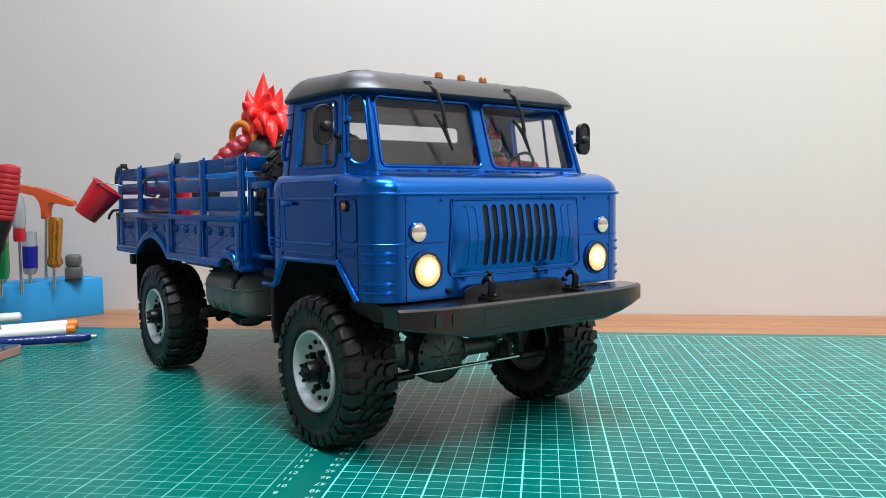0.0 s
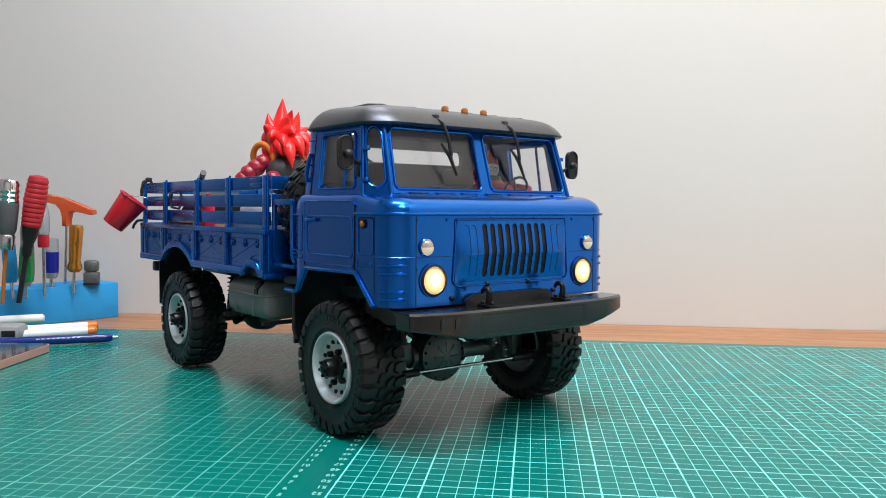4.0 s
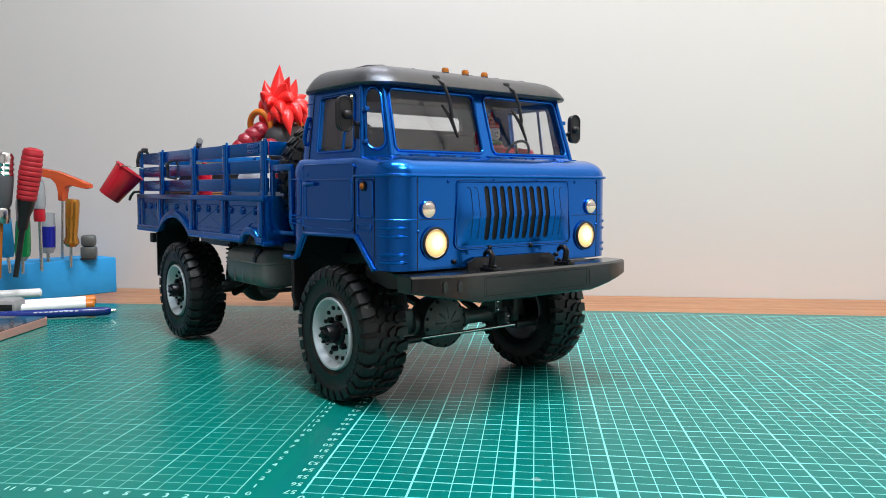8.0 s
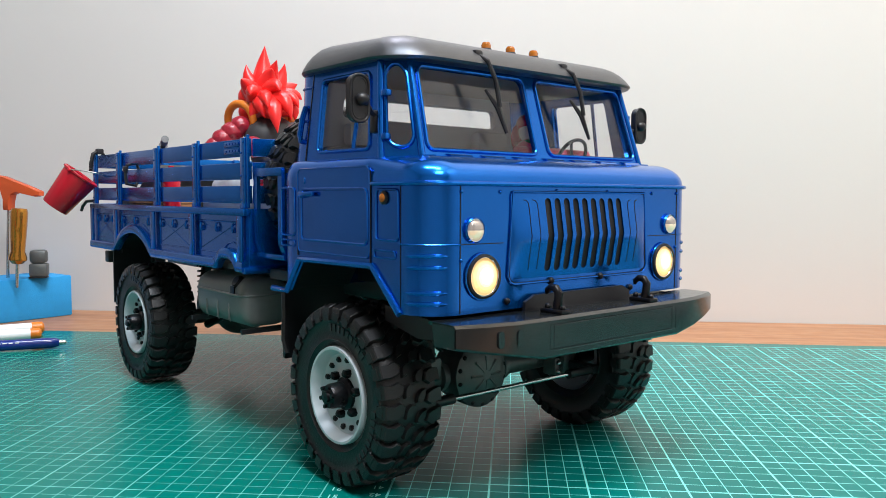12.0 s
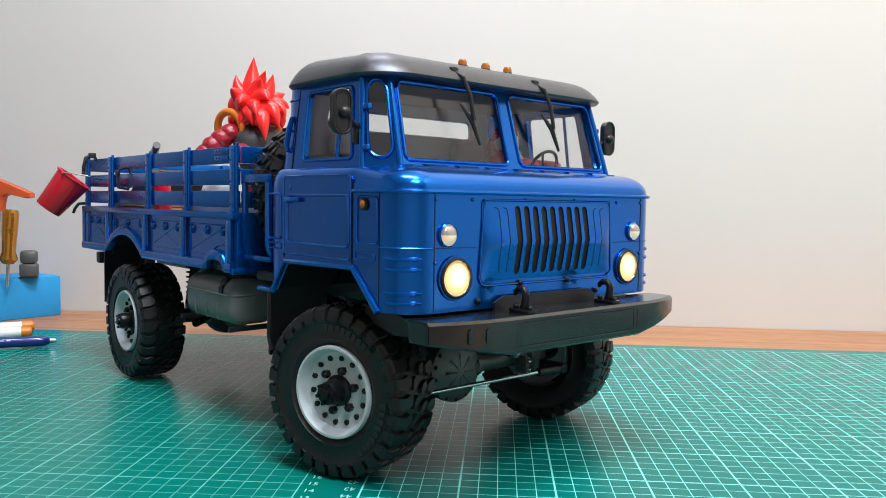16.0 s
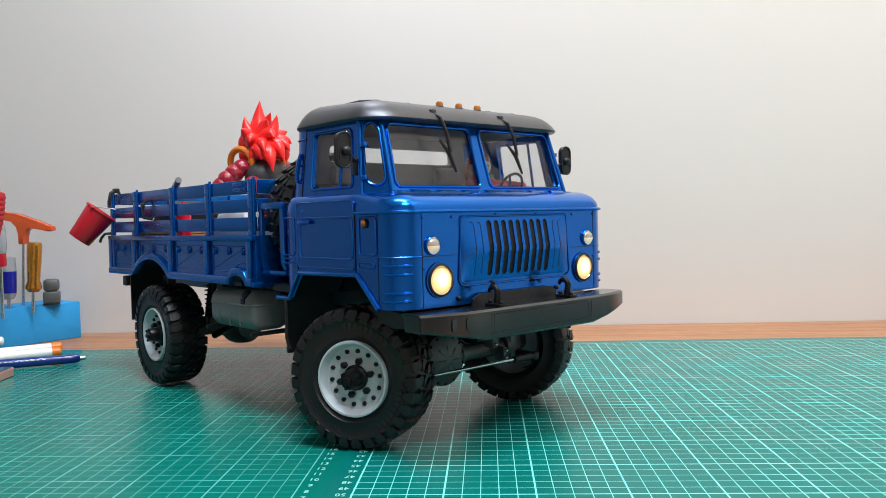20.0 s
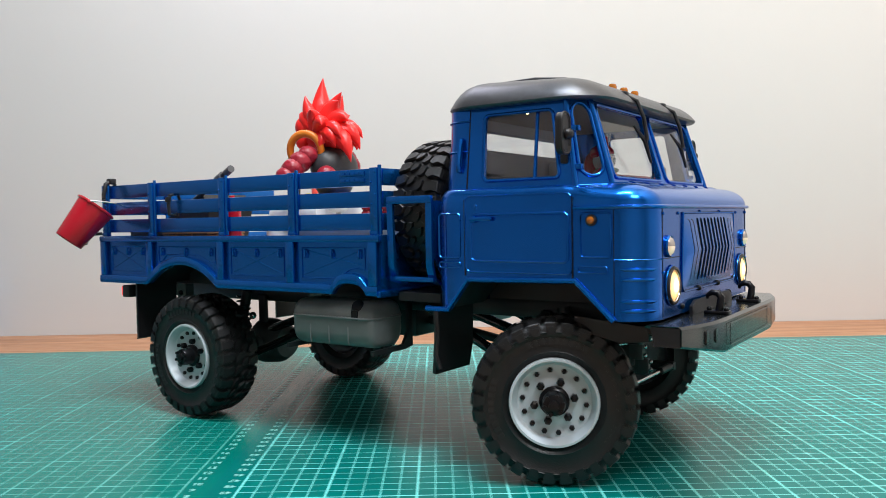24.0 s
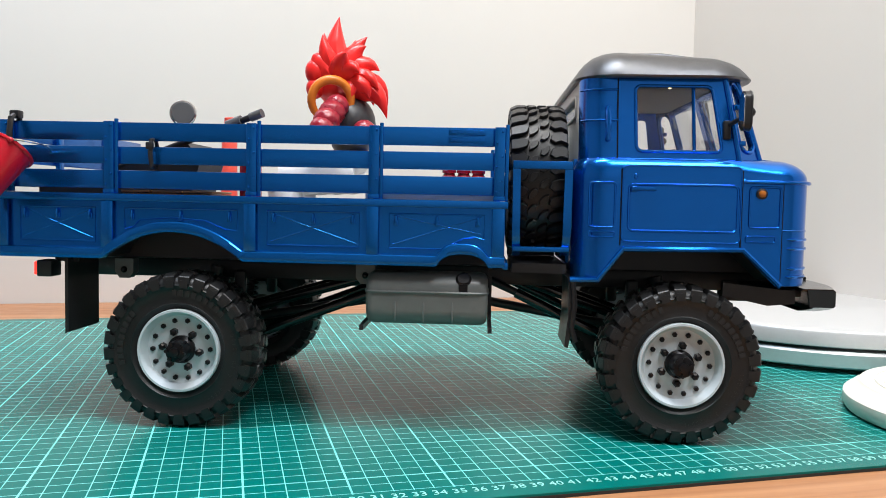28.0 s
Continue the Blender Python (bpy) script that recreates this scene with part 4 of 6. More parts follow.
for x in (-0.385, -0.20, -0.09, 0.055):
    part("cross_member", Form().box(x - 0.005, x + 0.005, -0.032, 0.032, 0.086, 0.095, 0.001), BLACK, truck)
# bed outriggers
for x in (-0.345, -0.190):
    for s in (-1, 1):
        part("bed_bracket", Form().prism([(x - 0.006, 0.0985), (x + 0.006, 0.0985), (x + 0.006, 0.090), (x + 0.003, 0.086), (x - 0.003, 0.086), (x - 0.006, 0.090)], "y", min(s * 0.062, s * 0.070), max(s * 0.062, s * 0.070)), GUNMETAL, truck)
        bolt(x, s * 0.0705, 0.0915, 0.0022, truck)


def axle(x, front):
    f = Form().rod((x, -0.075, HUB_Z), (x, 0.075, HUB_Z), 0.0062, steps=16)
    a = part("axle", f, GUNMETAL, truck, "grey cast axle housing")
    y0 = -0.012
    d = part("diff_housing", Form().lathe([(0.004, -0.019), (0.013, -0.017), (0.0175, -0.010), (0.0190, 0), (0.0195, 0.007), (0.0192, 0.0105), (0.0150, 0.0130), (0.006, 0.015), (0.0005, 0.0152)], pose(x, y0, HUB_Z, 0, 90 if front else -90, 0), 24), GUNMETAL, a)
    ribs = Form()
    sx = 1 if front else -1
    for k in range(8):
        an = 2 * math.pi * k / 8
        ribs.rod((x + sx * 0.0148, y0 + 0.003 * math.cos(an), HUB_Z + 0.003 * math.sin(an)), (x + sx * 0.0142, y0 + 0.011 * math.cos(an), HUB_Z + 0.011 * math.sin(an)), 0.0008, steps=6)
    part("cover_ribs", ribs, GUNMETAL, d)
    for k in range(14):
        an = 2 * math.pi * (k + 0.5) / 14
        bolt(x + sx * 0.0112, y0 + 0.0172 * math.cos(an), HUB_Z + 0.0172 * math.sin(an), 0.0014, d)
    for s in (-1, 1):
        part("axle_rib", Form().lathe([(0.0062, 0), (0.0085, 0.001), (0.0085, 0.004), (0.0062, 0.005)], pose(x, y0 + s * 0.021, HUB_Z, 90 * -s, 0, 0), 20), GUNMETAL, a)
        part("axle_rib", Form().lathe([(0.0062, 0), (0.0092, 0.001), (0.0092, 0.0045), (0.0062, 0.006)], pose(x, s * 0.056, HUB_Z, 90 * -s, 0, 0), 20), GUNMETAL, a)
    for s in (-1, 1):
        part("knuckle", Form().box(x - 0.008, x + 0.008, s * 0.067 - 0.006, s * 0.067 + 0.006, HUB_Z - 0.014, HUB_Z + 0.014, 0.003), GUNMETAL, a)
        part("spring_seat", Form().box(x - 0.007, x + 0.007, s * 0.044 - 0.006, s * 0.044 + 0.006, HUB_Z - 0.002, HUB_Z + 0.012, 0.002), GUNMETAL, a)
        sh = part("shock_absorber", Form().rod((x + (0.004 if front else -0.004), s * 0.046, HUB_Z + 0.010), (x - (0.004 if front else -0.004), s * 0.044, 0.093), 0.0042, steps=14), BLACK, truck)
        coil = [(x + s * 0 + 0.0055 * math.cos(k * 0.9), s * 0.045 + 0.0055 * math.sin(k * 0.9), HUB_Z + 0.013 + k * 0.00062) for k in range(48)]
        part("coil", Form().tube(coil, 0.0008, 5), BOLT, sh)
        bolt(x - 0.014 * sx, s * 0.0475, 0.073, 0.0030, truck, STEEL)
        part("link_arm", Form().rod((x - 0.010 * sx if front else x + 0.010, s * 0.047, HUB_Z - 0.006), ((x - 0.094) if front else (x + 0.114), s * 0.042, 0.0800), 0.0034, steps=14), LINK, truck, "gloss black suspension link")
        part("link_arm", Form().rod((x - 0.008 * sx if front else x + 0.008, s * 0.022, HUB_Z + 0.012), ((x - 0.085) if front else (x + 0.10), s * 0.030, 0.0860), 0.0034, steps=14), LINK, truck)
        part("link_end", Form().rod(((x - 0.088) if front else (x + 0.108), s * 0.0422, 0.0778), ((x - 0.112) if front else (x + 0.130), s * 0.041, 0.0880), 0.0026, steps=10), BLACK, truck)
        part("hanger", Form().box((x - 0.022 if front else x + 0.014), (x - 0.014 if front else x + 0.022), s * 0.040 - 0.002, s * 0.040 + 0.003, 0.066, 0.090, 0.002), BLACK, truck)
    return a


fa, ra = axle(0.0, True), axle(-BASE, False)
part("tie_rod", Form().rod((0.0250, -0.058, 0.0405), (0.0250, 0.058, 0.0405), 0.0013, steps=10), STEEL, fa, "bright steel steering rod")
for s in (-1, 1):
    part("rod_end", Form().rod((0.0250, s * 0.046, 0.0405), (0.0250, s * 0.066, 0.0405), 0.0028, steps=10), BLACK, fa)
    part("steering_arm", Form().box(0.004, 0.028, s * 0.069 - 0.003, s * 0.069 + 0.003, 0.0375, 0.0435, 0.001), BLACK, fa)
part("drag_link", Form().rod((0.0200, -0.020, 0.068), (0.0200, 0.054, 0.062), 0.0012, steps=10), STEEL, fa, "bright steel drag link")
for y, z, h in ((0.0330, 0.0560, 0.0060), (0.0440, 0.0440, 0.0055)):
    lk = part("link_bracket", Form().box(0.0080, 0.0185, y - 0.0022, y + 0.0022, z - h, z + h, 0.0012), GUNMETAL, fa)
    bolt(0.0190, y, z + h * 0.5, 0.0017, lk, STEEL)
    bolt(0.0190, y, z - h * 0.5, 0.0017, lk, STEEL)
part("servo", Form().box(0.006, 0.030, -0.004, 0.018, 0.066, 0.084, 0.002), BLACK, truck)
part("drive_shaft", Form().rod((-0.01, -0.008, HUB_Z + 0.006), (-0.14, -0.004, 0.074), 0.0032), BLACK, truck)
part("drive_shaft", Form().rod((-BASE + 0.01, -0.008, HUB_Z + 0.006), (-0.165, -0.004, 0.074), 0.0032), BLACK, truck)
part("transfer_case", Form().box(-0.170, -0.135, -0.022, 0.022, 0.062, 0.086, 0.004), BLACK, truck)
part("exhaust_silencer", Form().rod((-0.235, 0.052, 0.080), (-0.185, 0.052, 0.080), 0.009, steps=16), BLACK, truck)

part("engine_block", Form().box(-0.055, 0.050, -0.026, 0.026, 0.092, 0.1165, 0.003), BLACK, truck)
for s in (-1, 1):
    part("inner_wing", Form().box(-0.050, 0.056, s * 0.055 - 0.001, s * 0.055 + 0.001, 0.098, 0.1165), BLACK, truck)

# fuel tank on its cradle
def tank_ring(w, h, x, r=0.0085):
    return [(x, y, z) for y, z in rounded(w, h, r, 6, -0.0820, 0.0805)]


ends = [(-0.1860, 0.0240, 0.0210), (-0.1855, 0.0290, 0.0265), (-0.1838, 0.0318, 0.0298), (-0.1810, 0.0330, 0.0310)]
rings = [tank_ring(w, h, x, min(0.0095, h * 0.42)) for x, w, h in ends + [(-0.2990 - x, w, h) for x, w, h in ends[::-1]]]
n = len(rings[0])
f = Form().add([p for r in rings for p in r], [(a * n + i, a * n + (i + 1) % n, (a + 1) * n + (i + 1) % n, (a + 1) * n + i) for a in range(len(rings) - 1) for i in range(n)] + [tuple(range(n)), tuple((len(rings) - 1) * n + i for i in range(n))])
tank = part("fuel_tank", f, TANK, truck, "grey fuel tank with a black filler cap")
part("seam", Form().tube([(-0.1495 + a, -0.0820 + b, 0.0850) for a, b in rounded(0.0730, 0.0340, 0.006, 5)], 0.0009, 6, True), TANK, tank)
for x in (-0.168, -0.151, -0.134):
    part("pressing", Form().tube([(x, -0.0975, 0.0668), (x, -0.0984, 0.0695), (x, -0.0984, 0.0780), (x, -0.0975, 0.0815)], [0.0003, 0.0007, 0.0007, 0.0003], 6), TANK, tank)
c = part("filler_cap", Form().lathe([(0.0042, -0.003), (0.0048, 0.0), (0.0048, 0.003), (0.0036, 0.0042)], pose(-0.1275, -0.0935, 0.0915, 55, 0, 0), 12), BOLT, tank)
part("strap", Form().box(-0.1300, -0.1250, -0.0993, -0.0978, 0.0840, 0.0905), BOLT, c)
for x in (-0.1875, -0.1115):
    part("cradle", Form().prism([(-0.059, 0.097), (-0.059, 0.0635), (-0.067, 0.0620), (-0.101, 0.0620), (-0.101, 0.0650), (-0.069, 0.0655), (-0.0635, 0.0735), (-0.0635, 0.097)], "x", x - 0.0012, x + 0.0012), BLACK, tank)
# step and second box on the other side
part("battery_box", Form().box(-0.185, -0.120, 0.062, 0.097, 0.064, 0.092, 0.003), TANK, truck)

# bumper, hooks and winch plate
def bumper_face(y):
    k = min(1, max(0, (abs(y) - 0.052) / 0.046))
    return 0.0742 + 0.0080 * k
f = Form()
top, ys = 0.0925, [-0.0985, -0.0950, -0.085, -0.070, -0.052, -0.03, 0, 0.03, 0.052, 0.070, 0.085, 0.0950, 0.0985]
def bumper_x(y):
    return 0.1010 - 0.009 * max(0, (abs(y) - 0.060) / 0.0385) ** 1.7
f.sheet([[(0.0740, y, top + 0.0004) for y in ys], [(bumper_x(y) - 0.0016, y, top + 0.0004) for y in ys], [(bumper_x(y), y, top - 0.0010) for y in ys], [(bumper_x(y), y, bumper_face(y) + 0.001) for y in ys], [(bumper_x(y) - 0.001, y, bumper_face(y)) for y in ys], [(bumper_x(y) - 0.010, y, bumper_face(y)) for y in ys]], lambda p: Vector((p.x - 0.0016, p.y * 0.992, p.z + (-0.0016 if p.z > 0.0905 else 0.0))))
bumper = part("bumper", f, BUMPER, truck, "black steel front bumper with chamfered ends", pose(-0.0045, 0, 0))
part("end_plate", Form().prism([(0.0760, 0.0922), (0.0912, 0.0922), (0.0912, 0.0822), (0.0775, 0.0822)], "y", -0.0986, -0.0970), BUMPER, bumper)
part("end_plate", Form().prism([(0.0760, 0.0922), (0.0912, 0.0922), (0.0912, 0.0822), (0.0775, 0.0822)], "y", 0.0970, 0.0986), BUMPER, bumper)
part("pressed_panel", bead([(0.1022, y, z) for y, z in ((-0.048, 0.0895), (0.048, 0.0895), (0.048, 0.0780), (-0.048, 0.0780))], 0.00022), BUMPER, bumper)
for y in (-0.078, -0.068):
    part("slot", Form().prism(rounded(0.0035, 0.0075, 0.0016, 4, y, 0.0855), "x", bumper_x(y) - 0.0005, bumper_x(y) + 0.0004), BUMPER, bumper)
part("winch_plate", Form().prism([(-0.045, 0.092), (-0.045, 0.0975), (-0.038, 0.1005), (0.030, 0.1005), (0.036, 0.0975), (0.036, 0.092)], "x", 0.0790, 0.0808), BLACK, bumper)
part("valance", Form().box(0.0560, 0.0760, -0.0900, 0.0900, 0.0868, 0.0915, 0.001), BLACK, bumper)
part("support", Form().box(0.045, 0.078, -0.040, -0.028, 0.078, 0.0912, 0.001), BLACK, bumper)
part("support", Form().box(0.045, 0.078, 0.028, 0.040, 0.078, 0.0912, 0.001), BLACK, bumper)
part("hanger_arm", Form().prism([(0.030, 0.0945), (0.072, 0.0905), (0.072, 0.083), (0.056, 0.0815), (0.030, 0.087)], "y", -0.0905, -0.0885), BLACK, bumper)
part("hanger_arm", Form().prism([(0.030, 0.0945), (0.072, 0.0905), (0.072, 0.083), (0.056, 0.0815), (0.030, 0.087)], "y", 0.0885, 0.0905), BLACK, bumper)
for y in (-0.0360, 0.0330):
    hk = part("tow_hook", Form().tube([(0.0895, y, 0.0930), (0.0905, y, 0.0977), (0.0910, y, 0.1024), (0.0890, y, 0.1047), (0.0860, y, 0.1050), (0.0835, y, 0.1033), (0.0833, y, 0.1014)], [0.0024, 0.0022, 0.0021, 0.0020, 0.0018, 0.0014, 0.0008], 10), BOLT, bumper, "black curved tow hook", pose(0.0030, 0, 0))
    part("foot", Form().box(0.0820, 0.0960, y - 0.0035, y + 0.0035, 0.0928, 0.0950, 0.0008), BOLT, hk)
    bolt(0.0845, y - 0.0005, 0.0958, 0.0016, hk)
    bolt(0.0940, y - 0.0005, 0.0956, 0.0015, hk)

# bed: pressed lower sides, floor, posts and rails
BX0, BX1, BW, BZ = -0.4085, -0.1040, 0.1020, 0.1008
POSTS = [-0.1080, -0.1815, -0.2542, -0.3402, -0.4040]
RAILS = ((0.1428, 0.1536), (0.1574, 0.1678), (0.1713, 0.1822))
ARCH = -0.3010
part("bed_floor", Form().box(BX0 + 0.002, BX1 - 0.002, -BW + 0.003, BW - 0.003, 0.1215, 0.1235), GREYPL, truck)


def bed_bottom(x):
    """The lower edge of the bed side: a long arch over the wheel and a short one over the tank's filler."""
    u = abs(x - ARCH) / 0.0425
    if u < 1:
        return BZ + 0.0165 * (1 - u ** 2.1)
    u = abs(x + 0.1285) / 0.0140
    return BZ + 0.0074 * math.sqrt(1 - u ** 2.4) if u < 1 else BZ


for s in (-1, 1):
    xs = [BX0 + (BX1 - BX0) * k / 130 for k in range(131)]
    y = s * BW
    f = Form().sheet([[(x, y - s * 0.0015, bed_bottom(x)) for x in xs], [(x, y - s * 0.0015, (bed_bottom(x) + 0.1375) / 2) for x in xs], [(x, y - s * 0.0015, 0.1375) for x in xs]], lambda p: p - Vector((0, s * 0.0015, 0)))
    side = part("bed_side", f, BLUE_DIM, truck, "pressed blue bed side with wheel arch")
    part("top_lip", Form().box(BX0 - 0.0005, BX1 + 0.0016, min(y - s * 0.004, y + s * 0.0014), max(y - s * 0.004, y + s * 0.0014), 0.1352, 0.1397, 0.0008), BLUE_DIM, side)
    rows = [[(x, y + s * d, bed_bottom(x) + dz) for x in xs] for d, dz in ((-0.0006, 0.0), (0.0014, 0.0003), (0.0019, 0.0010), (0.0019, 0.0054), (0.0013, 0.0063), (-0.0010, 0.0069))]
    part("bottom_flange", Form().sheet(rows, lambda p: p - Vector((0, s * 0.0030, 0))), BLUE_DIM, side, "proud flange along the lower edge and wheel arch")
    for a, b in zip(POSTS, POSTS[1:]):
        l, r, low, high = b + 0.0098, a - 0.0080, 0.1112, 0.1312
        if b < ARCH < a:
            pts = [(l, high), (r, high), (r, 0.1190), (r - 0.007, 0.1200), (ARCH + 0.020, 0.1247), (ARCH, 0.1262), (ARCH - 0.020, 0.1247), (l + 0.005, 0.1200), (l, 0.1190)]
        else:
            front = a > -0.12
            pts = [(l, high), (r, high), (r, 0.1172), (r - 0.006, 0.1186), (-0.1285, 0.1176), (-0.1400, low), (l, low)] if front else [(l, high), (r, high), (r, low), (l, low)]
            part("cross_pressing", Form().tube([(l + 0.002, y - s * 0.0015, high - 0.001), (r - 0.002, y - s * 0.0015, low + (0.009 if front else 0.002))], 0.00032, 6), BLUE_DIM, side)
            part("cross_pressing", Form().tube([(l + 0.002, y - s * 0.0015, low + 0.002), (r - 0.002, y - s * 0.0015, high - 0.001)], 0.00032, 6), BLUE_DIM, side)
        part("pressed_border", bead([(x, y - s * 0.0013, z) for x, z in pts], 0.0005), BLUE_DIM, side)
        for k in (0.07, 0.5, 0.93):
            x = l + (r - l) * k
            cl = Form().box(x - 0.0014, x + 0.0014, *sorted((y - s * 0.0016, y - s * 0.0006)), 0.1243, 0.1278, 0.0004)
            cl.tube([(x, y - s * 0.0012, 0.1302), (x, y - s * 0.0002, 0.1296), (x, y + s * 0.0004, 0.1270), (x, y - s * 0.0002, 0.1244)], [0.0005, 0.0008, 0.0008, 0.0005], 8)
            part("lashing_clip", cl, BLUE_DIM, side)
    for x in POSTS:
        w = 0.0036
        part("post", Form().box(x - w, x + w, min(y, y + s * 0.0016), max(y, y + s * 0.0016), 0.1072, 0.1353, 0.0005), BLUE_DIM, truck)
        if s > 0 and x != POSTS[0]:
            continue
        o = y - s * 0.0012
        p2 = part("post", Form().box(x - 0.0031, x + 0.0031, min(o - s * 0.0026, o), max(o - s * 0.0026, o), 0.1399, 0.1826, 0.0005), BLUE_DIM, truck)
        part("flange", Form().box(x + 0.0032, x + 0.0054, min(o - s * 0.0026, o - s * 0.0008), max(o - s * 0.0026, o - s * 0.0008), 0.1399, 0.1842, 0.0004), BLUE_DIM, p2)
        part("foot", Form().box(x - 0.0034, x + 0.0034, min(o - s * 0.0026, o + s * 0.0004), max(o - s * 0.0026, o + s * 0.0004), 0.1398, 0.1424, 0.0004), BLUE_DIM, p2)
        for k, (z0, z1) in enumerate(RAILS):
            bolt(x - 0.0016, o + s * 0.0001, z0 + 0.0022, 0.00065, p2, BLUE_DIM)
            bolt(x + 0.0016, o + s * 0.0001, z1 - 0.0022, 0.00065, p2, BLUE_DIM)
    for z0, z1 in RAILS if s < 0 else ():
        part("rail", Form().box(BX0 + 0.0005, BX1 - 0.0005, min(y - s * 0.0060, y - s * 0.0040), max(y - s * 0.0060, y - s * 0.0040), z0, z1, 0.0004), BLUE_DIM, truck)
    for dz in (0.1794, 0.1750) if s < 0 else ():
        pl = part("slotted_plate", Form().box(-0.1380, -0.1165, min(y - s * 0.004, y - s * 0.0032), max(y - s * 0.004, y - s * 0.0032), dz - 0.0016, dz + 0.0016, 0.0003), BLUE_DIM, truck)
        for k in range(5):
            part("slot", Form().box(-0.1360 + 0.0041 * k, -0.1332 + 0.0041 * k, min(y - s * 0.0032, y - s * 0.0027), max(y - s * 0.0032, y - s * 0.0027), dz - 0.0004, dz + 0.0008), BLUE, pl)
for x, sx in ((BX1, -1), (BX0, 1)):
    part("end_board", Form().box(min(x, x + sx * 0.003), max(x, x + sx * 0.003), -BW + 0.003, BW - 0.003, BZ, 0.1397, 0.0006), BLUE_DIM, truck)
    for z0, z1 in RAILS:
        part("rail", Form().box(min(x, x + sx * 0.002), max(x, x + sx * 0.002), -BW + 0.0068, BW - 0.0068, z0, z1, 0.0004), BLUE_DIM, truck)
    for y in (-0.036, 0.036):
        part("post", Form().box(min(x + sx * 0.002, x + sx * 0.005), max(x + sx * 0.002, x + sx * 0.005), y - 0.003, y + 0.003, 0.1236, 0.1826, 0.0004), BLUE_DIM, truck)
part("end_lip", Form().box(BX1 - 0.001, BX1 + 0.0022, -BW - 0.001, BW + 0.001, 0.1000, 0.1040, 0.0006), BLUE_DIM, truck)
for s in (-1, 1):
    house = [(ARCH + 0.0435 * math.cos(radians(180 - 15 * k)), 0.1015 + 0.0185 * math.sin(radians(15 * k))) for k in range(13)]
    part("wheel_housing", Form().sheet([[(x, s * 0.0985, z) for x, z in house], [(x, s * 0.062, z) for x, z in house]], lambda p: p + Vector((0, 0, 0.001))), BLACK, truck)
part("bed_underside", Form().box(BX0 + 0.006, BX1 - 0.006, -0.0618, 0.0618, 0.0990, 0.1212), BLACK, truck)
# mudflaps, tail lamps
for s in (-1, 1):
    a, b = sorted((s * 0.058, s * 0.0965))
    part("mudflap", Form().prism([(-0.0655, 0.0950), (-0.0615, 0.0950), (-0.0620, 0.070), (-0.0650, 0.0540), (-0.0672, 0.0548), (-0.0655, 0.072)], "y", a, b), BLACK, truck)
    part("mudflap", Form().prism([(-0.3695, 0.1000), (-0.3675, 0.1000), (-0.3675, 0.0550), (-0.3695, 0.0540)], "y", a, b), BLACK, truck)
    part("flap_stay", Form().tube([(-0.0635, s * 0.0975, 0.0955), (-0.0620, s * 0.0980, 0.080), (-0.0635, s * 0.0978, 0.066), (-0.0610, s * 0.0970, 0.058)], 0.0017, 6), BLACK, truck)
    tl = part("tail_lamp", Form().box(-0.3865, -0.3770, *sorted((s * 0.086, s * 0.098)), 0.0885, 0.0985, 0.001), BLACK, truck)
    part("lens", Form().box(-0.3885, -0.3864, *sorted((s * 0.087, s * 0.097)), 0.0895, 0.0975, 0.0006), REDGLOW, tl)
    part("lamp_bracket", Form().box(-0.3790, -0.3640, *sorted((s * 0.060, s * 0.090)), 0.0975, 0.1005), BLACK, truck)
# spare wheel carrier beside the cab: a flat framed cage that curves in below the wheel
carrier = part("spare_carrier", Form().box(-0.1000, -0.0652, -0.0980, -0.0952, 0.1590, 0.1638, 0.0005), BLUE_DIM, truck, "blue framed spare wheel carrier")
for x0, x1, dx in ((-0.1000, -0.0955, 1), (-0.0697, -0.0652, -1)):
    cols = [(0, -0.0975, 0.1592), (0.0003, -0.0975, 0.1360), (0.0004, -0.0972, 0.1200), (0.0006, -0.0945, 0.1130), (0.0010, -0.0880, 0.1085), (0.0010, -0.0800, 0.1065)]
    part("upright", Form().sheet([[(x0 + dx * a, y, z), (x1 + dx * a, y, z)] for a, y, z in cols], lambda p: p + Vector((0, 0.0022, 0.0003))), BLUE_DIM, carrier)
part("cross_bar", Form().box(-0.0994, -0.0658, -0.0962, -0.0935, 0.1105, 0.1135, 0.0005), BLUE_DIM, carrier)
# black plate added to keep the gap under the carrier in the dark
part("gap_darkener", Form().box(-0.0995, -0.0668, -0.0120, -0.0085, 0.1030, 0.1500), BLACK, carrier)
part("carrier_plate", Form().box(-0.0990, -0.0665, -0.0875, -0.0085, 0.0972, 0.1028), BLACK, carrier)
part("side_plate", Form().prism([(-0.0945, 0.1605), (-0.0100, 0.1605), (-0.0100, 0.1035), (-0.0790, 0.1035), (-0.0945, 0.1250)], "x", -0.0664, -0.0648), BLUE_DIM, carrier)


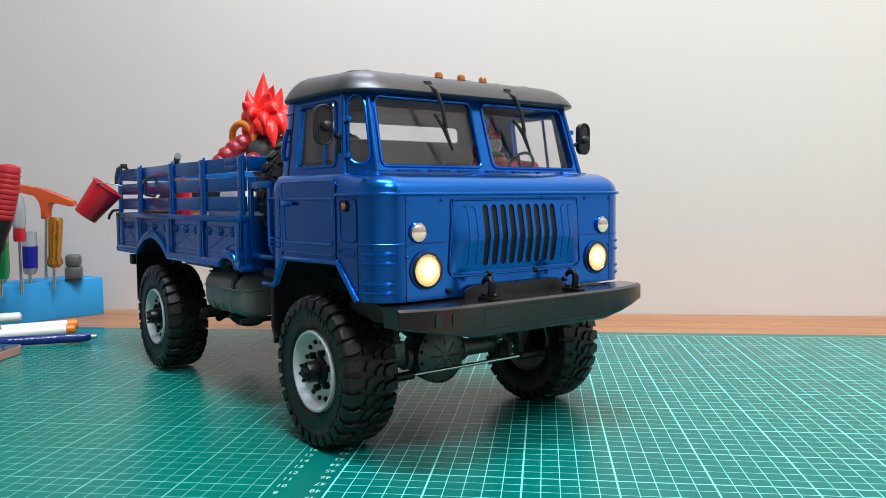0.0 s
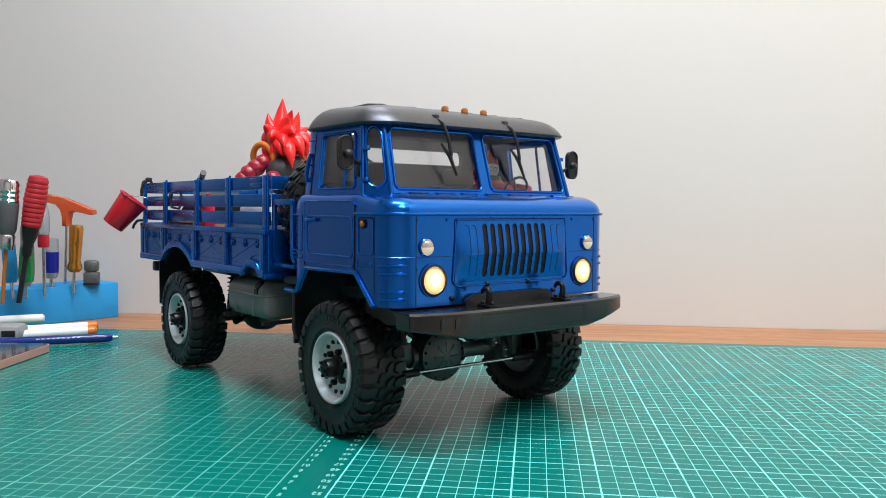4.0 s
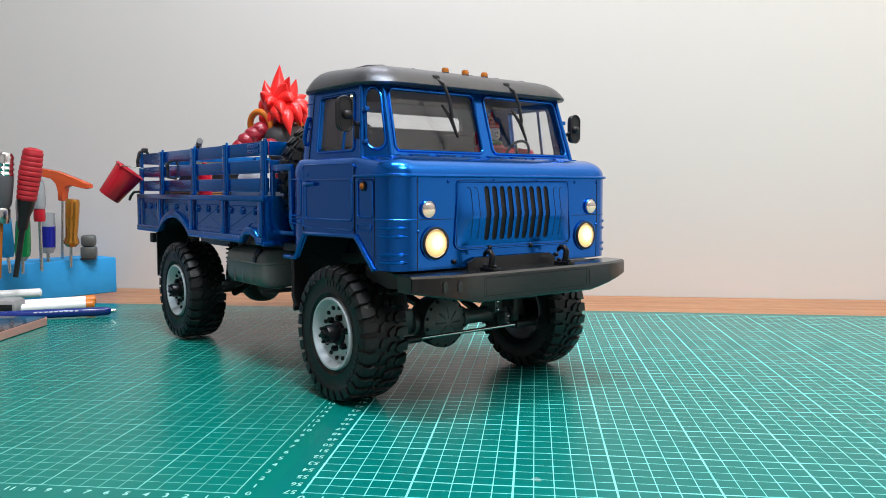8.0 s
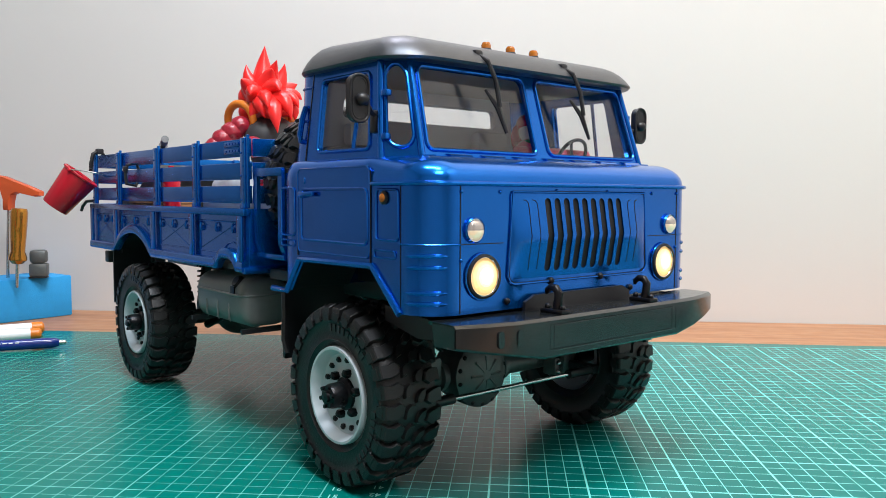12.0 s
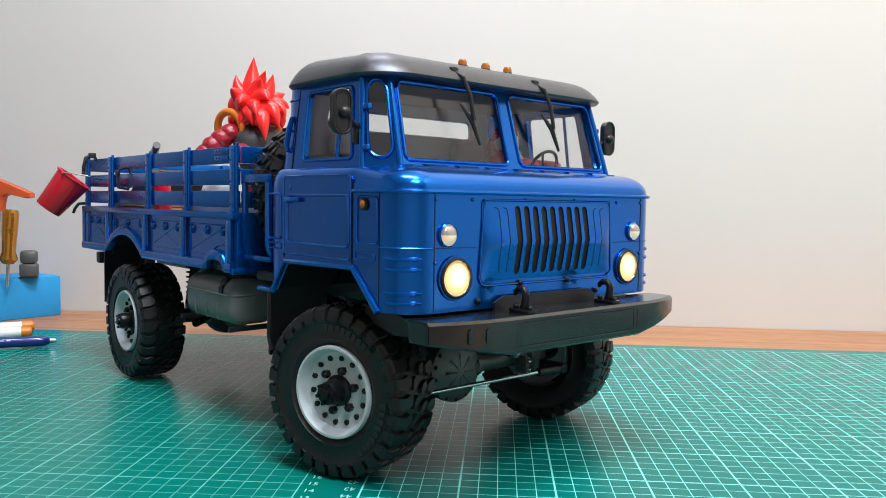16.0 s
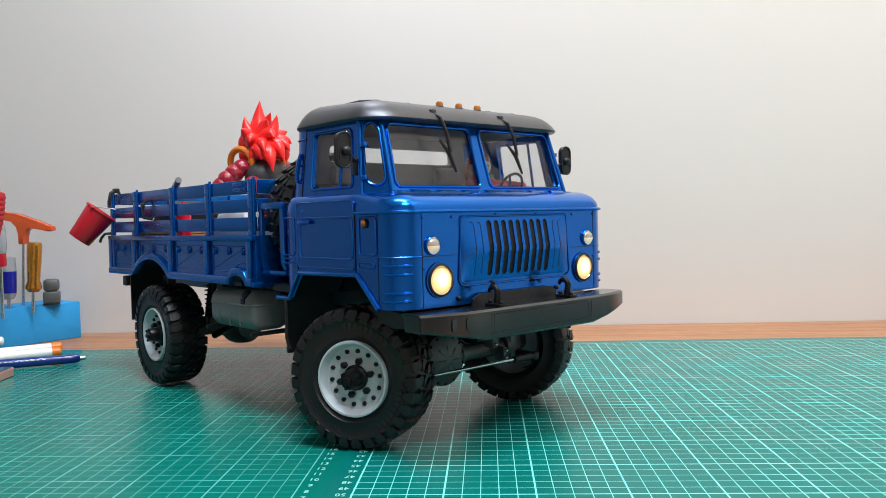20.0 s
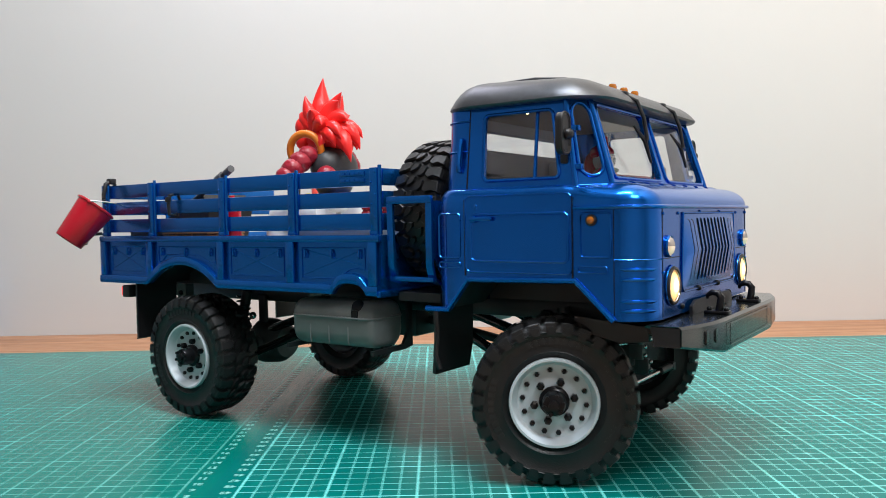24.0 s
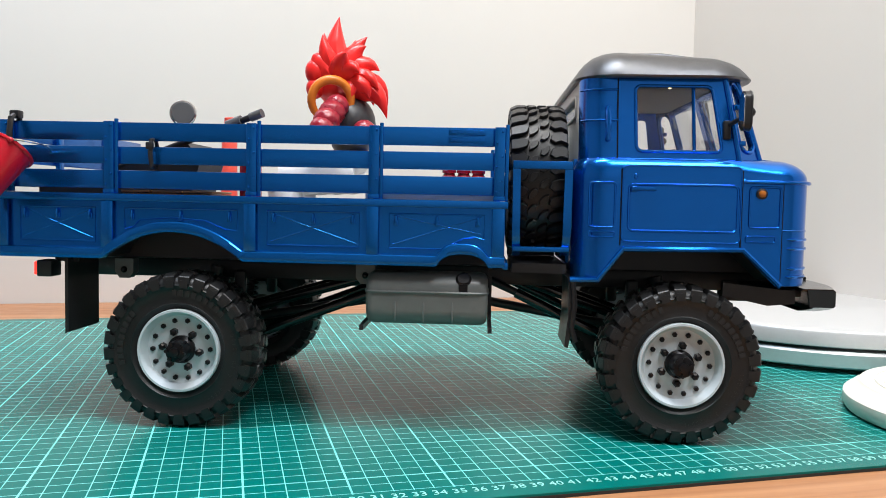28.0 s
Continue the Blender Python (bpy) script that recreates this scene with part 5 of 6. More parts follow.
# wheels: chunky mud tyre on a drilled steel rim
def wheel_meshes():
    R, W = WHEEL_R, 0.0385
    ty = Form()
    prof = [(0.0243, -0.0150), (0.0280, -0.0177), (0.0286, -0.0186), (0.0294, -0.0180), (0.0350, -0.0192), (0.0398, -0.0189), (0.0402, -0.0195), (0.0406, -0.0188), (0.0415, -0.0186), (0.0446, -0.0165), (0.0455, -0.0080), (0.0457, 0), (0.0455, 0.0080), (0.0446, 0.0165), (0.0415, 0.0186), (0.0406, 0.0188), (0.0402, 0.0195), (0.0398, 0.0189), (0.0350, 0.0192), (0.0294, 0.0180), (0.0286, 0.0186), (0.0280, 0.0177), (0.0243, 0.0150)]
    turn = pose(0, 0, 0, 90, 0, 0)
    prof = [(r * (0.98 if r > 0.03 else 1.0), h * 0.87) for r, h in prof]
    ty.lathe(prof, turn, 64, False)
    tread = Form()
    n = 29

    def block(outline, r0, r1):
        """One tread block: an outline of (angle, y) raised from r0 to r1, a little smaller at the top."""
        ca, cy = sum(p[0] for p in outline) / len(outline), sum(p[1] for p in outline) / len(outline)
        m = len(outline)
        pts = []
        for r, k in ((r0, 1.08), (r1 - 0.0006, 0.98), (r1, 0.88)):
            for a, y in outline:
                aa, yy = ca + (a - ca) * k, cy + (y - cy) * k
                drop = 0.0016 if abs(yy) > 0.0165 else 0.0
                pts.append(((r - drop) * math.cos(aa), yy * 0.87, (r - drop) * math.sin(aa)))
        faces = [(k * m + i, k * m + (i + 1) % m, (k + 1) * m + (i + 1) % m, (k + 1) * m + i) for k in range(2) for i in range(m)]
        tread.add(pts, faces + [tuple(2 * m + i for i in range(m))])
    for k in range(n):
        h = math.pi / n
        for s in (-1, 1):
            a = 2 * math.pi * k / n + (0 if s < 0 else h)
            def row(*pts):
                return [(a + s * p * 0.76, s * y) for p, y in pts]
            # wavy shoulder lug, sidewall biter, hooked centre block
            block(row((-0.105, 0.0196), (-0.085, 0.0150), (-0.120, 0.0105), (-0.060, 0.0070), (0.045, 0.0082), (0.085, 0.0110), (0.105, 0.0150), (0.095, 0.0196)), 0.0424, R)
            block(row((-0.080, 0.0202), (-0.080, 0.0186), (0.080, 0.0186), (0.080, 0.0202)), 0.0398, R - 0.0026)
            block(row((0.030, 0.0068), (-0.030, 0.0056), (-0.075, 0.0030), (-0.060, 0.0004), (0.020, 0.0010), (0.090, 0.0038), (0.120, 0.0072)), 0.0430, R)
    rim = Form()
    # outer side is -y
    turn_out = pose(0, 0, 0, 90, 0, 0)
    rim.lathe([(0.96 * r, h) for r, h in [(0.0262, -0.0130), (0.0262, 0.0150), (0.0257, 0.0164), (0.0244, 0.0164), (0.0236, 0.0152), (0.0226, 0.0125), (0.0215, 0.0105), (0.0150, 0.0088), (0.0130, 0.0096), (0.0085, 0.0096), (0.0085, 0.0060), (0.0210, 0.0060), (0.0230, -0.0130)]], turn_out, 48, False)
    hub = Form().lathe([(0.0085, -0.012), (0.0085, 0.0110), (0.0066, 0.0125), (0.0064, 0.0190), (0.0058, 0.0205), (0.0030, 0.0210), (0.0028, 0.0225), (0.0004, 0.0228)], turn_out, 20)
    text = Form()
    def around(word, size, centre_deg, radius):
        step = size * 0.80 / radius
        for i, ch in enumerate(word):
            a = radians(centre_deg) - (i - (len(word) - 1) / 2) * step
            m = pose(0, 0, 0, 90, 0, 0) @ Matrix.Translation((radius * math.cos(a), radius * math.sin(a), 0.0164)) @ Matrix.Rotation(a - math.pi / 2, 4, "Z")
            text.add(*letters(ch, size, m, 0.0004))
    around("100/55 R1.9", 0.0034, 262, 0.0345)
    around("90006", 0.0030, 215, 0.0345)
    # maker's wordmark as plain raised bars
    for base in (70, 330):
        for k in range(9):
            a = radians(base - 26 + 6.5 * k)
            c, sn = math.cos(a), math.sin(a)
            p = [(rr * math.cos(a + da), yy, rr * math.sin(a + da)) for rr in (0.0330, 0.0366) for da in (-0.035, 0.035) for yy in (-0.0171, -0.0160)]
            text.add(p, [(0, 1, 3, 2), (4, 6, 7, 5), (0, 4, 5, 1), (2, 3, 7, 6), (0, 2, 6, 4), (1, 5, 7, 3)])
    return {"tyre": (ty.mesh("tyre", RUBBER, 60), "black rubber tyre wall"), "tread": (tread.mesh("tread", RUBBER, 30), "chunky mud tread blocks"), "rim": (rim.mesh("rim", RIM), "pale grey drilled wheel rim"),
            "sidewall_lettering": (text.mesh("sidewall_lettering", EMBOSS), "raised tyre lettering")}, hub.mesh("hub", BOLT)


WHEEL_PARTS, HUB_MESH = wheel_meshes()
RIM_BOLT = Form().lathe([(0.0016, 0.0), (0.0016, 0.0022), (0.0010, 0.0027)], pose(0, 0, 0, 90, 0, 0), 6).mesh("rim_bolt", BOLT)
WHEEL_NUT = Form().lathe([(0.0023, 0), (0.0023, 0.0034), (0.0012, 0.0044)], pose(0, 0, 0, 90, 0, 0), 6).mesh("wheel_nut", BOLT)
HUB_STUD = Form().lathe([(0.0011, 0.0), (0.0011, 0.0095)], pose(0, 0, 0, 90, 0, 0), 8).mesh("hub_stud", BOLT)


def dress(w):
    """Tyre, rim, bolts and nuts round a hub."""
    for key, (me, label) in WHEEL_PARTS.items():
        ob = part(key, me, None, w, label)
        if key == "sidewall_lettering":
            tagged(ob, kind="stuff")
    for n, r, y, me, name in ((14, 0.0177, -0.0086, RIM_BOLT, "rim_bolt"), (6, 0.0113, -0.0092, WHEEL_NUT, "wheel_nut"), (6, 0.0052, -0.0125, HUB_STUD, "hub_stud")):
        for k in range(n):
            a = 2 * math.pi * (k + 0.25) / n
            part(name, me, None, w, m=pose(r * math.cos(a), y, r * math.sin(a)))
    return w


def wheel(name, m):
    w = part(name, HUB_MESH, None, truck, "wheel with a pale grey rim and black knobbly tyre", m)
    return dress(w)


TRACK, PIVOT = 0.0873, 0.0645      # wheel centres, and the steering pivots further in
WHEELS = []
for x, steered in ((0.0, True), (-BASE, False)):
    for s in (-1, 1):
        WHEELS.append((wheel("wheel", pose(x, s * TRACK, HUB_Z, 0, 0, 0 if s < 0 else 180)), x, s, steered))
spare = thing("spare_wheel", "spare mud tyre on a pale rim, standing upright behind the cab", "spare wheel")
part("hub", HUB_MESH, None, spare)
dress(spare)
ride(spare, pose(-0.0842, -0.0455, 0.1550, 0, 0, 90))


def motions():
    walk(truck, [(t, truck_pose(t)) for t in TIMES])
    for ob, m in RIDERS:
        walk(ob, [(t, truck_pose(t) @ m) for t in TIMES])
    for ob, x, s, steered in WHEELS:
        rows, angle, before = [], 0.0, None
        for t in TIMES:
            here = (truck_pose(t) @ Vector((x, s * TRACK, 0)))
            steer = between(STEER, t)[0] if steered else 0.0
            if before is not None:
                way = truck_pose(t).to_3x3() @ Vector((math.cos(radians(steer)), math.sin(radians(steer)), 0))
                angle += (here - before).dot(way) / WHEEL_R
            before = here
            rows.append((t, Matrix.Translation((x, s * PIVOT, HUB_Z)) @ Matrix.Rotation(radians(steer), 4, "Z") @ Matrix.Translation((0, s * (TRACK - PIVOT), 0)) @ Matrix.Rotation(angle, 4, "Y") @ Matrix.Rotation(0 if s < 0 else math.pi, 4, "Z")))
        extra = [r for r in STEER if steered and 14 < r[0] < 20]
        for t, steer in extra:
            rows.append((t, Matrix.Translation((x, s * PIVOT, HUB_Z)) @ Matrix.Rotation(radians(steer), 4, "Z") @ Matrix.Translation((0, s * (TRACK - PIVOT), 0)) @ Matrix.Rotation(0 if s < 0 else math.pi, 4, "Z")))
        walk(ob, sorted(rows, key=lambda r: r[0]))


# ---- loose things carried by the truck ----
def spike(f, root, tip, r, bend=(0, 0, 0), steps=9):
    """A curved, pointed lock of hair."""
    root, tip, bend = Vector(root), Vector(tip), Vector(bend)
    path, rad = [], []
    for k in range(9):
        u = k / 8
        path.append(root.lerp(tip, u) + bend * math.sin(math.pi * u))
        rad.append(max(0.00015, r * (1 - u) * (1.0 + 0.35 * u)))
    f.tube(path, rad, steps)


def figurine():
    f, rough = Form(), random.Random(4)
    f.slot = 0
    head = Vector((-0.2230, -0.0350, 0.2200))
    f.ball(head, 0.0150, 0.0145, 0.0150)
    crown = [((0.001, 0, 0.044), 0.0085, (-0.002, 0, 0)),
        ((-0.01, 0.004, 0.034), 0.007, (-0.002, 0, 0)),
        ((-0.008, -0.011, 0.03), 0.007, (-0.001, -0.003, 0)),
        ((0.01, 0.012, 0.031), 0.007, (0, 0.003, 0)),
        ((0.02, -0.004, 0.024), 0.008, (0, 0, 0.005)),
        ((0.01, -0.024, 0.016), 0.0066, (0, -0.003, 0.003)),
        ((0.006, 0.025, 0.017), 0.0066, (0, 0.003, 0.003)),
        ((-0.014, -0.012, 0.016), 0.008, (-0.003, -0.002, 0.004)),
        ((-0.014, 0.011, 0.016), 0.008, (-0.003, 0.002, 0.004)),
        ((0.02, 0.0, 0.031), 0.0066, (0, 0, 0.003))]
    for d, r, b in crown:
        spike(f, head + Vector(d) * 0.15, head + Vector(d), r * 1.40, b)
    fall = [((0.029, -0.003, 0.008), 0.008, (0.002, 0, 0.007)),
        ((0.034, 0.004, -0.014), 0.008, (0.006, 0, 0.008)),
        ((0.035, -0.008, -0.024), 0.0085, (0.006, -0.002, 0.007)),
        ((0.024, -0.013, -0.012), 0.0074, (0.005, -0.005, 0.004)),
        ((0.023, 0.013, -0.013), 0.0074, (0.005, 0.005, 0.004)),
        ((0.018, -0.021, 0.004), 0.007, (0.002, -0.004, 0.005)),
        ((0.016, 0.023, 0.004), 0.007, (0.002, 0.004, 0.005)),
        ((0.012, -0.018, -0.014), 0.0062, (0.004, -0.004, 0.003)),
        ((0.012, 0.019, -0.014), 0.0062, (0.004, 0.004, 0.003)),
        ((0.03, -0.013, -0.006), 0.0066, (0.004, -0.003, 0.006)),
        ((0.029, 0.013, -0.004), 0.0066, (0.004, 0.003, 0.006))]
    for d, r, b in fall:
        spike(f, head + Vector(d) * 0.15, head + Vector(d), r * 1.40, b)
    f.ball(head + Vector((-0.013, -0.008, 0.006)), 0.0070, 0.0070, 0.0085)
    f.ball(head + Vector((-0.013, -0.009, -0.005)), 0.0060, 0.0060, 0.0070)
    f.slot = 1
    f.ball((-0.2120, -0.0350, 0.1930), 0.0155, 0.0220, 0.0180, 12, 18)
    f.ball((-0.2130, -0.0350, 0.1810), 0.0135, 0.0165, 0.0120)
    f.slot = 2
    for s in (-1, 1):
        y = -0.035 + s * 0.024
        for k, (dx, dy, z, r) in enumerate(((0.000, -0.002, 0.2020, 0.0080), (-0.002, 0.004, 0.1970, 0.0086), (-0.004, 0.010, 0.1915, 0.0086), (-0.006, 0.015, 0.1860, 0.0080))):
            if s > 0 and k > 1:
                break
            at = len(f.v)
            f.ball((-0.2190 + dx, y + s * dy, z), r, r, r * 0.92, 20, 28)
            c = Vector((-0.2190 + dx, y + s * dy, z))
            f.v[at:] = [tuple(c + (Vector(p) - c) * rough.uniform(0.945, 1.045)) for p in f.v[at:]]
    f.ball((-0.2010, -0.0560, 0.1860), 0.0078)
    f.slot = 3
    for s in (-1, 1):
        c = Vector((-0.2230, -0.035 + s * 0.0200, 0.2060))
        way = Matrix.Rotation(radians(-20 * s), 3, "Z")
        ring = [c + way @ Vector((0.0128 * math.cos(a), s * 0.002 * math.sin(a), 0.0130 * math.sin(a))) for a in [radians(-35 + 13 * k) for k in range(21)]]
        f.tube(ring, [0.0022 + 0.0009 * math.sin(math.pi * k / 20) ** 0.5 for k in range(21)], 10)
    f.slot = 4
    for s in (-1, 1):
        y = -0.035 + s * 0.015
        hip, knee, foot = Vector((-0.2080, y, 0.1590)), Vector((-0.2560, y + s * 0.005, 0.1560)), Vector((-0.2470, y + s * 0.004, 0.1280))
        f.tube([hip.lerp(knee, k / 8) for k in range(9)], [0.0125, 0.0132, 0.0124, 0.0131, 0.0122, 0.0128, 0.0118, 0.0122, 0.0096], 16)
        f.tube([knee.lerp(foot, k / 7) for k in range(8)], [0.0095, 0.0114, 0.0108, 0.0116, 0.0106, 0.0114, 0.0120, 0.0112], 16)
    f.slot = 6
    f.ball((-0.2260, -0.0500, 0.1700), 0.0060, 0.0060, 0.0040)
    f.slot = 4
    f.ball((-0.2200, -0.0370, 0.1660), 0.0230, 0.0170, 0.0085)
    f.slot = 5
    f.ball((-0.2020, -0.0350, 0.1690), 0.0130, 0.0200, 0.0045)
    ob = part("figurine", f, [HAIR, BODYDARK, BEAD, ORANGE, WHITE, SKYBLUE, YELLOW])
    tagged(ob, "vinyl figurine with spiky red hair, seated in the truck bed", "figurine")
    return ride(ob, pose(0.0060, 0.0060, -0.0030))


figurine()


def driver():
    f = Form()
    f.slot = 0
    f.ball((-0.0205, 0.052, 0.1885), 0.0092, 0.0092, 0.0062)
    f.ball((-0.0285, 0.052, 0.1790), 0.0050, 0.0085, 0.0105)
    f.rod((-0.018, 0.052, 0.1930), (-0.0165, 0.052, 0.2010), 0.0032, 0.0006)
    f.slot = 1
    f.ball((-0.0190, 0.052, 0.1830), 0.0086, 0.0084, 0.0086)
    f.slot = 4
    for k in range(14):
        a, r = k * 0.75, 0.0008 + 0.00026 * k
        f.ball((-0.0190 + math.sqrt(0.0086 ** 2 - r * r) - 0.0001, 0.052 + r * math.cos(a), 0.1828 + r * math.sin(a)), 0.0005)
    f.slot = 2
    f.ball((-0.017, 0.052, 0.1755), 0.0090, 0.0095, 0.0028)
    f.slot = 3
    f.ball((-0.018, 0.052, 0.1600), 0.0110, 0.0190, 0.0190)
    for s in (-1, 1):
        f.rod((-0.016, 0.052 + s * 0.017, 0.1690), (0.018, 0.052 + s * 0.010, 0.1660), 0.0040, 0.0032)
    f.slot = 1
    f.ball((-0.018, 0.052, 0.1500), 0.0120, 0.0180, 0.0080)
    ob = tagged(part("driver_doll", f, [RED, CREAM, GREEN, PINK, BLACK]), "white-faced doll in a pink and red hood at the steering wheel", "doll")
    return ride(ob, pose(-0.0020, 0.0080, 0.0070))


driver()


def bucket():
    b = thing("bucket", "small red plastic bucket hung by its wire handle", "bucket")
    part("pail", Form().lathe([(0.0005, 0.0008), (0.0103, 0.0008), (0.0112, 0.0), (0.0116, 0.0006), (0.0152, 0.0335), (0.0164, 0.0340), (0.0166, 0.0352), (0.0158, 0.0358), (0.0146, 0.0346), (0.0108, 0.0024), (0.0005, 0.0020)], Matrix(), 36, False), RED, b)
    part("handle", Form().tube([(0.0168 * math.cos(a), 0.0205 * math.sin(a), 0.0345 + 0.0130 * math.sin(a)) for a in [math.pi * k / 16 for k in range(17)]], 0.0006, 8), STEEL, b, "thin wire handle")
    for s in (-1, 1):
        part("lug", Form().ball((s * 0.0168, 0, 0.0340), 0.0016), RED, b)
    axis = Vector((0.25, 0.56, 0.79)).normalized()
    lean = Vector((0.6, 0.6, 0.1))
    lean = (lean - axis * lean.dot(axis)).normalized()
    m = Matrix((lean.cross(axis), lean, axis)).transposed().to_4x4()
    c = Vector((-0.3990, -0.1235, 0.1510)) - axis * 0.018
    return ride(b, Matrix.Translation(c) @ m)


bucket()


def rider(name, label, category, parts, group="", at=(0, 0, 0)):
    root = thing(name, label, category, group)
    for key, f, mat in parts:
        part(key, f, mat, root)
    return ride(root, Matrix.Translation(at))


FB = 0.1235
for x in (-0.4110,):
    rider("toy_clip", "black hooked clip on the top rail of the truck bed", "clip", [("hook", Form().tube([(x, -0.1030, 0.1790), (x, -0.1015, 0.1850), (x, -0.1050, 0.1880), (x, -0.1100, 0.1850), (x, -0.1120, 0.1760), (x, -0.1120, 0.1715), (x + 0.004, -0.1135, 0.1700)], 0.0017, 8), BLACK), ("knob", Form().box(x - 0.003, x + 0.003, -0.1075, -0.1015, 0.1850, 0.1898, 0.001), BLACK)], at=(0.0128, 0.0075, -0.0015))
rider("strap_loop", "black cable strap looped over a bed rail", "strap", [("loop", Form().tube([(-0.3185, -0.1020, 0.1740), (-0.3180, -0.1095, 0.1725), (-0.3180, -0.1110, 0.1650), (-0.3175, -0.1105, 0.1575), (-0.3180, -0.1030, 0.1560), (-0.3185, -0.0985, 0.1650)], 0.0014, 8, True), BLACK), ("buckle", Form().box(-0.3205, -0.3160, -0.1125, -0.1095, 0.1670, 0.1715, 0.0008), BLACK)], at=(0.004, 0.0085, -0.001))
rider("toy_mirror", "round grey mirror disc with a bright rim on a stalk", "mirror", [("disc", Form().lathe([(0.0092, 0), (0.0099, 0.001), (0.0099, 0.003), (0.0088, 0.0040), (0.0005, 0.0042)], pose(-0.3690, 0.0740, 0.2030, 90, 0, 15), 28), TOOLGREY), ("bright_rim", Form().tube([pose(-0.3690, 0.0740, 0.2030, 90, 0, 15) @ Vector((0.0097 * math.cos(a), 0.0097 * math.sin(a), 0.0022)) for a in [2 * math.pi * k / 36 for k in range(36)]], 0.0013, 8, True), STEEL), ("stalk", Form().rod((-0.3690, 0.0755, 0.1945), (-0.3720, 0.0760, FB), 0.0022), BLACK)], at=(0.000, 0.0185, 0.0050))
rider("black_rod", "black metal rod with a collar, leaning on the bed rail", "rod", [("bar", Form().rod((-0.3600, -0.0720, 0.1560), (-0.2560, -0.0985, 0.1905), 0.0020), BLACK), ("collar", Form().rod((-0.2760, -0.0934, 0.1839), (-0.2670, -0.0957, 0.1869), 0.0034), TOOLGREY), ("tip", Form().rod((-0.2610, -0.0972, 0.1888), (-0.2536, -0.0991, 0.1913), 0.0028), TOOLGREY), ("cap", Form().ball((-0.2640, -0.0950, 0.1818), 0.0030), SKYBLUE)], at=(0.004, 0.005, -0.002))
rider("black_bag", "black folded toy tarpaulin lying in the bed", "tarpaulin", [("fold", Form().prism([(-0.408, FB + 0.0002), (-0.310, FB + 0.0002), (-0.300, 0.1600), (-0.308, 0.1720), (-0.345, 0.1580), (-0.360, 0.1500), (-0.385, 0.1450)], "y", -0.084, -0.040), BLACK), ("flap", Form().box(-0.400, -0.330, -0.0880, -0.0845, 0.1260, 0.1500, 0.001), BLACK)], at=(0.008, 0.003, 0))
rider("toy_tube", "salmon red translucent tube with a narrow cap, standing in the bed", "tube", [("body", Form().lathe([(0.0005, 0), (0.0064, 0.0004), (0.0067, 0.002), (0.0062, 0.0620), (0.0050, 0.0650), (0.0040, 0.0655)], pose(-0.3240, 0.0750, FB + 0.0002), 20), SALMON), ("cap", Form().lathe([(0.0042, 0.0650), (0.0042, 0.0790), (0.0034, 0.0798), (0.0004, 0.0799)], pose(-0.3240, 0.0750, FB + 0.0002), 16), SALMON), ("band", Form().lathe([(0.0066, 0.0440), (0.0065, 0.0480)], pose(-0.3240, 0.0750, FB + 0.0002), 20), WHITE)])
rider("fire_extinguisher", "small red toy extinguisher with a black strap", "extinguisher", [("bottle", Form().lathe([(0.0010, 0), (0.0062, 0.0008), (0.0066, 0.003), (0.0066, 0.036), (0.0050, 0.0400), (0.0022, 0.0420), (0.0022, 0.0460), (0.0008, 0.0462)], pose(-0.2660, -0.0930, FB + 0.0002), 20), RED), ("strap", Form().lathe([(0.0070, 0.024), (0.0070, 0.0265)], pose(-0.2660, -0.0930, FB), 20), BLACK), ("clamp", Form().rod((-0.2790, -0.0925, 0.1500), (-0.2540, -0.0925, 0.1505), 0.0011), BLACK), ("knob", Form().rod((-0.2860, -0.0925, 0.1499), (-0.2785, -0.0925, 0.1500), 0.0026), BLACK)], at=(0.0075, 0.0065, 0))
for k in range(3):
    x = -0.3310 + 0.0190 * k
    rider("wooden_crate", "small brown wooden crate on the bed floor", "crate", [("box", Form().box(x - 0.0088, x + 0.0088, -0.099, -0.062, FB + 0.0002, 0.1405, 0.0008), BROWN), ("lid", Form().box(x - 0.0091, x + 0.0091, -0.0992, -0.0618, 0.1407, 0.1420, 0.0004), BROWN)], "crates in the truck bed", at=(0.004, 0.006, 0))
rider("white_tray", "flat cream plastic tray on the bed floor", "tray", [("base", Form().box(-0.1880, -0.1120, -0.095, 0.090, FB + 0.0002, 0.1450, 0.002), CREAM), ("rim", Form().box(-0.1885, -0.1115, -0.0960, -0.0940, 0.1380, 0.1462, 0.0004), WHITE)], at=(0.001, 0.004, 0))
for k in range(3):
    x = -0.1385 + 0.0090 * k
    rider("red_bottle", "small dark red bottle standing on the tray", "bottle", [("bottle", Form().lathe([(0.0005, 0), (0.0043, 0.0004), (0.0045, 0.0095), (0.0036, 0.0105), (0.0036, 0.0112), (0.0044, 0.0116), (0.0044, 0.0150), (0.0038, 0.0156), (0.0005, 0.0157)], pose(x, -0.070, 0.1451), 16), DARKRED)], "red bottles in the bed")
rider("hook_stay", "small black hook at the tail of the bed", "hook", [("stem", Form().tube([(-0.4290, -0.1100, 0.1390), (-0.4370, -0.1130, 0.1385), (-0.4420, -0.1150, 0.1340), (-0.4445, -0.1155, 0.1300)], 0.0014, 8), BLACK)], at=(0.0195, 0.0095, 0.003))

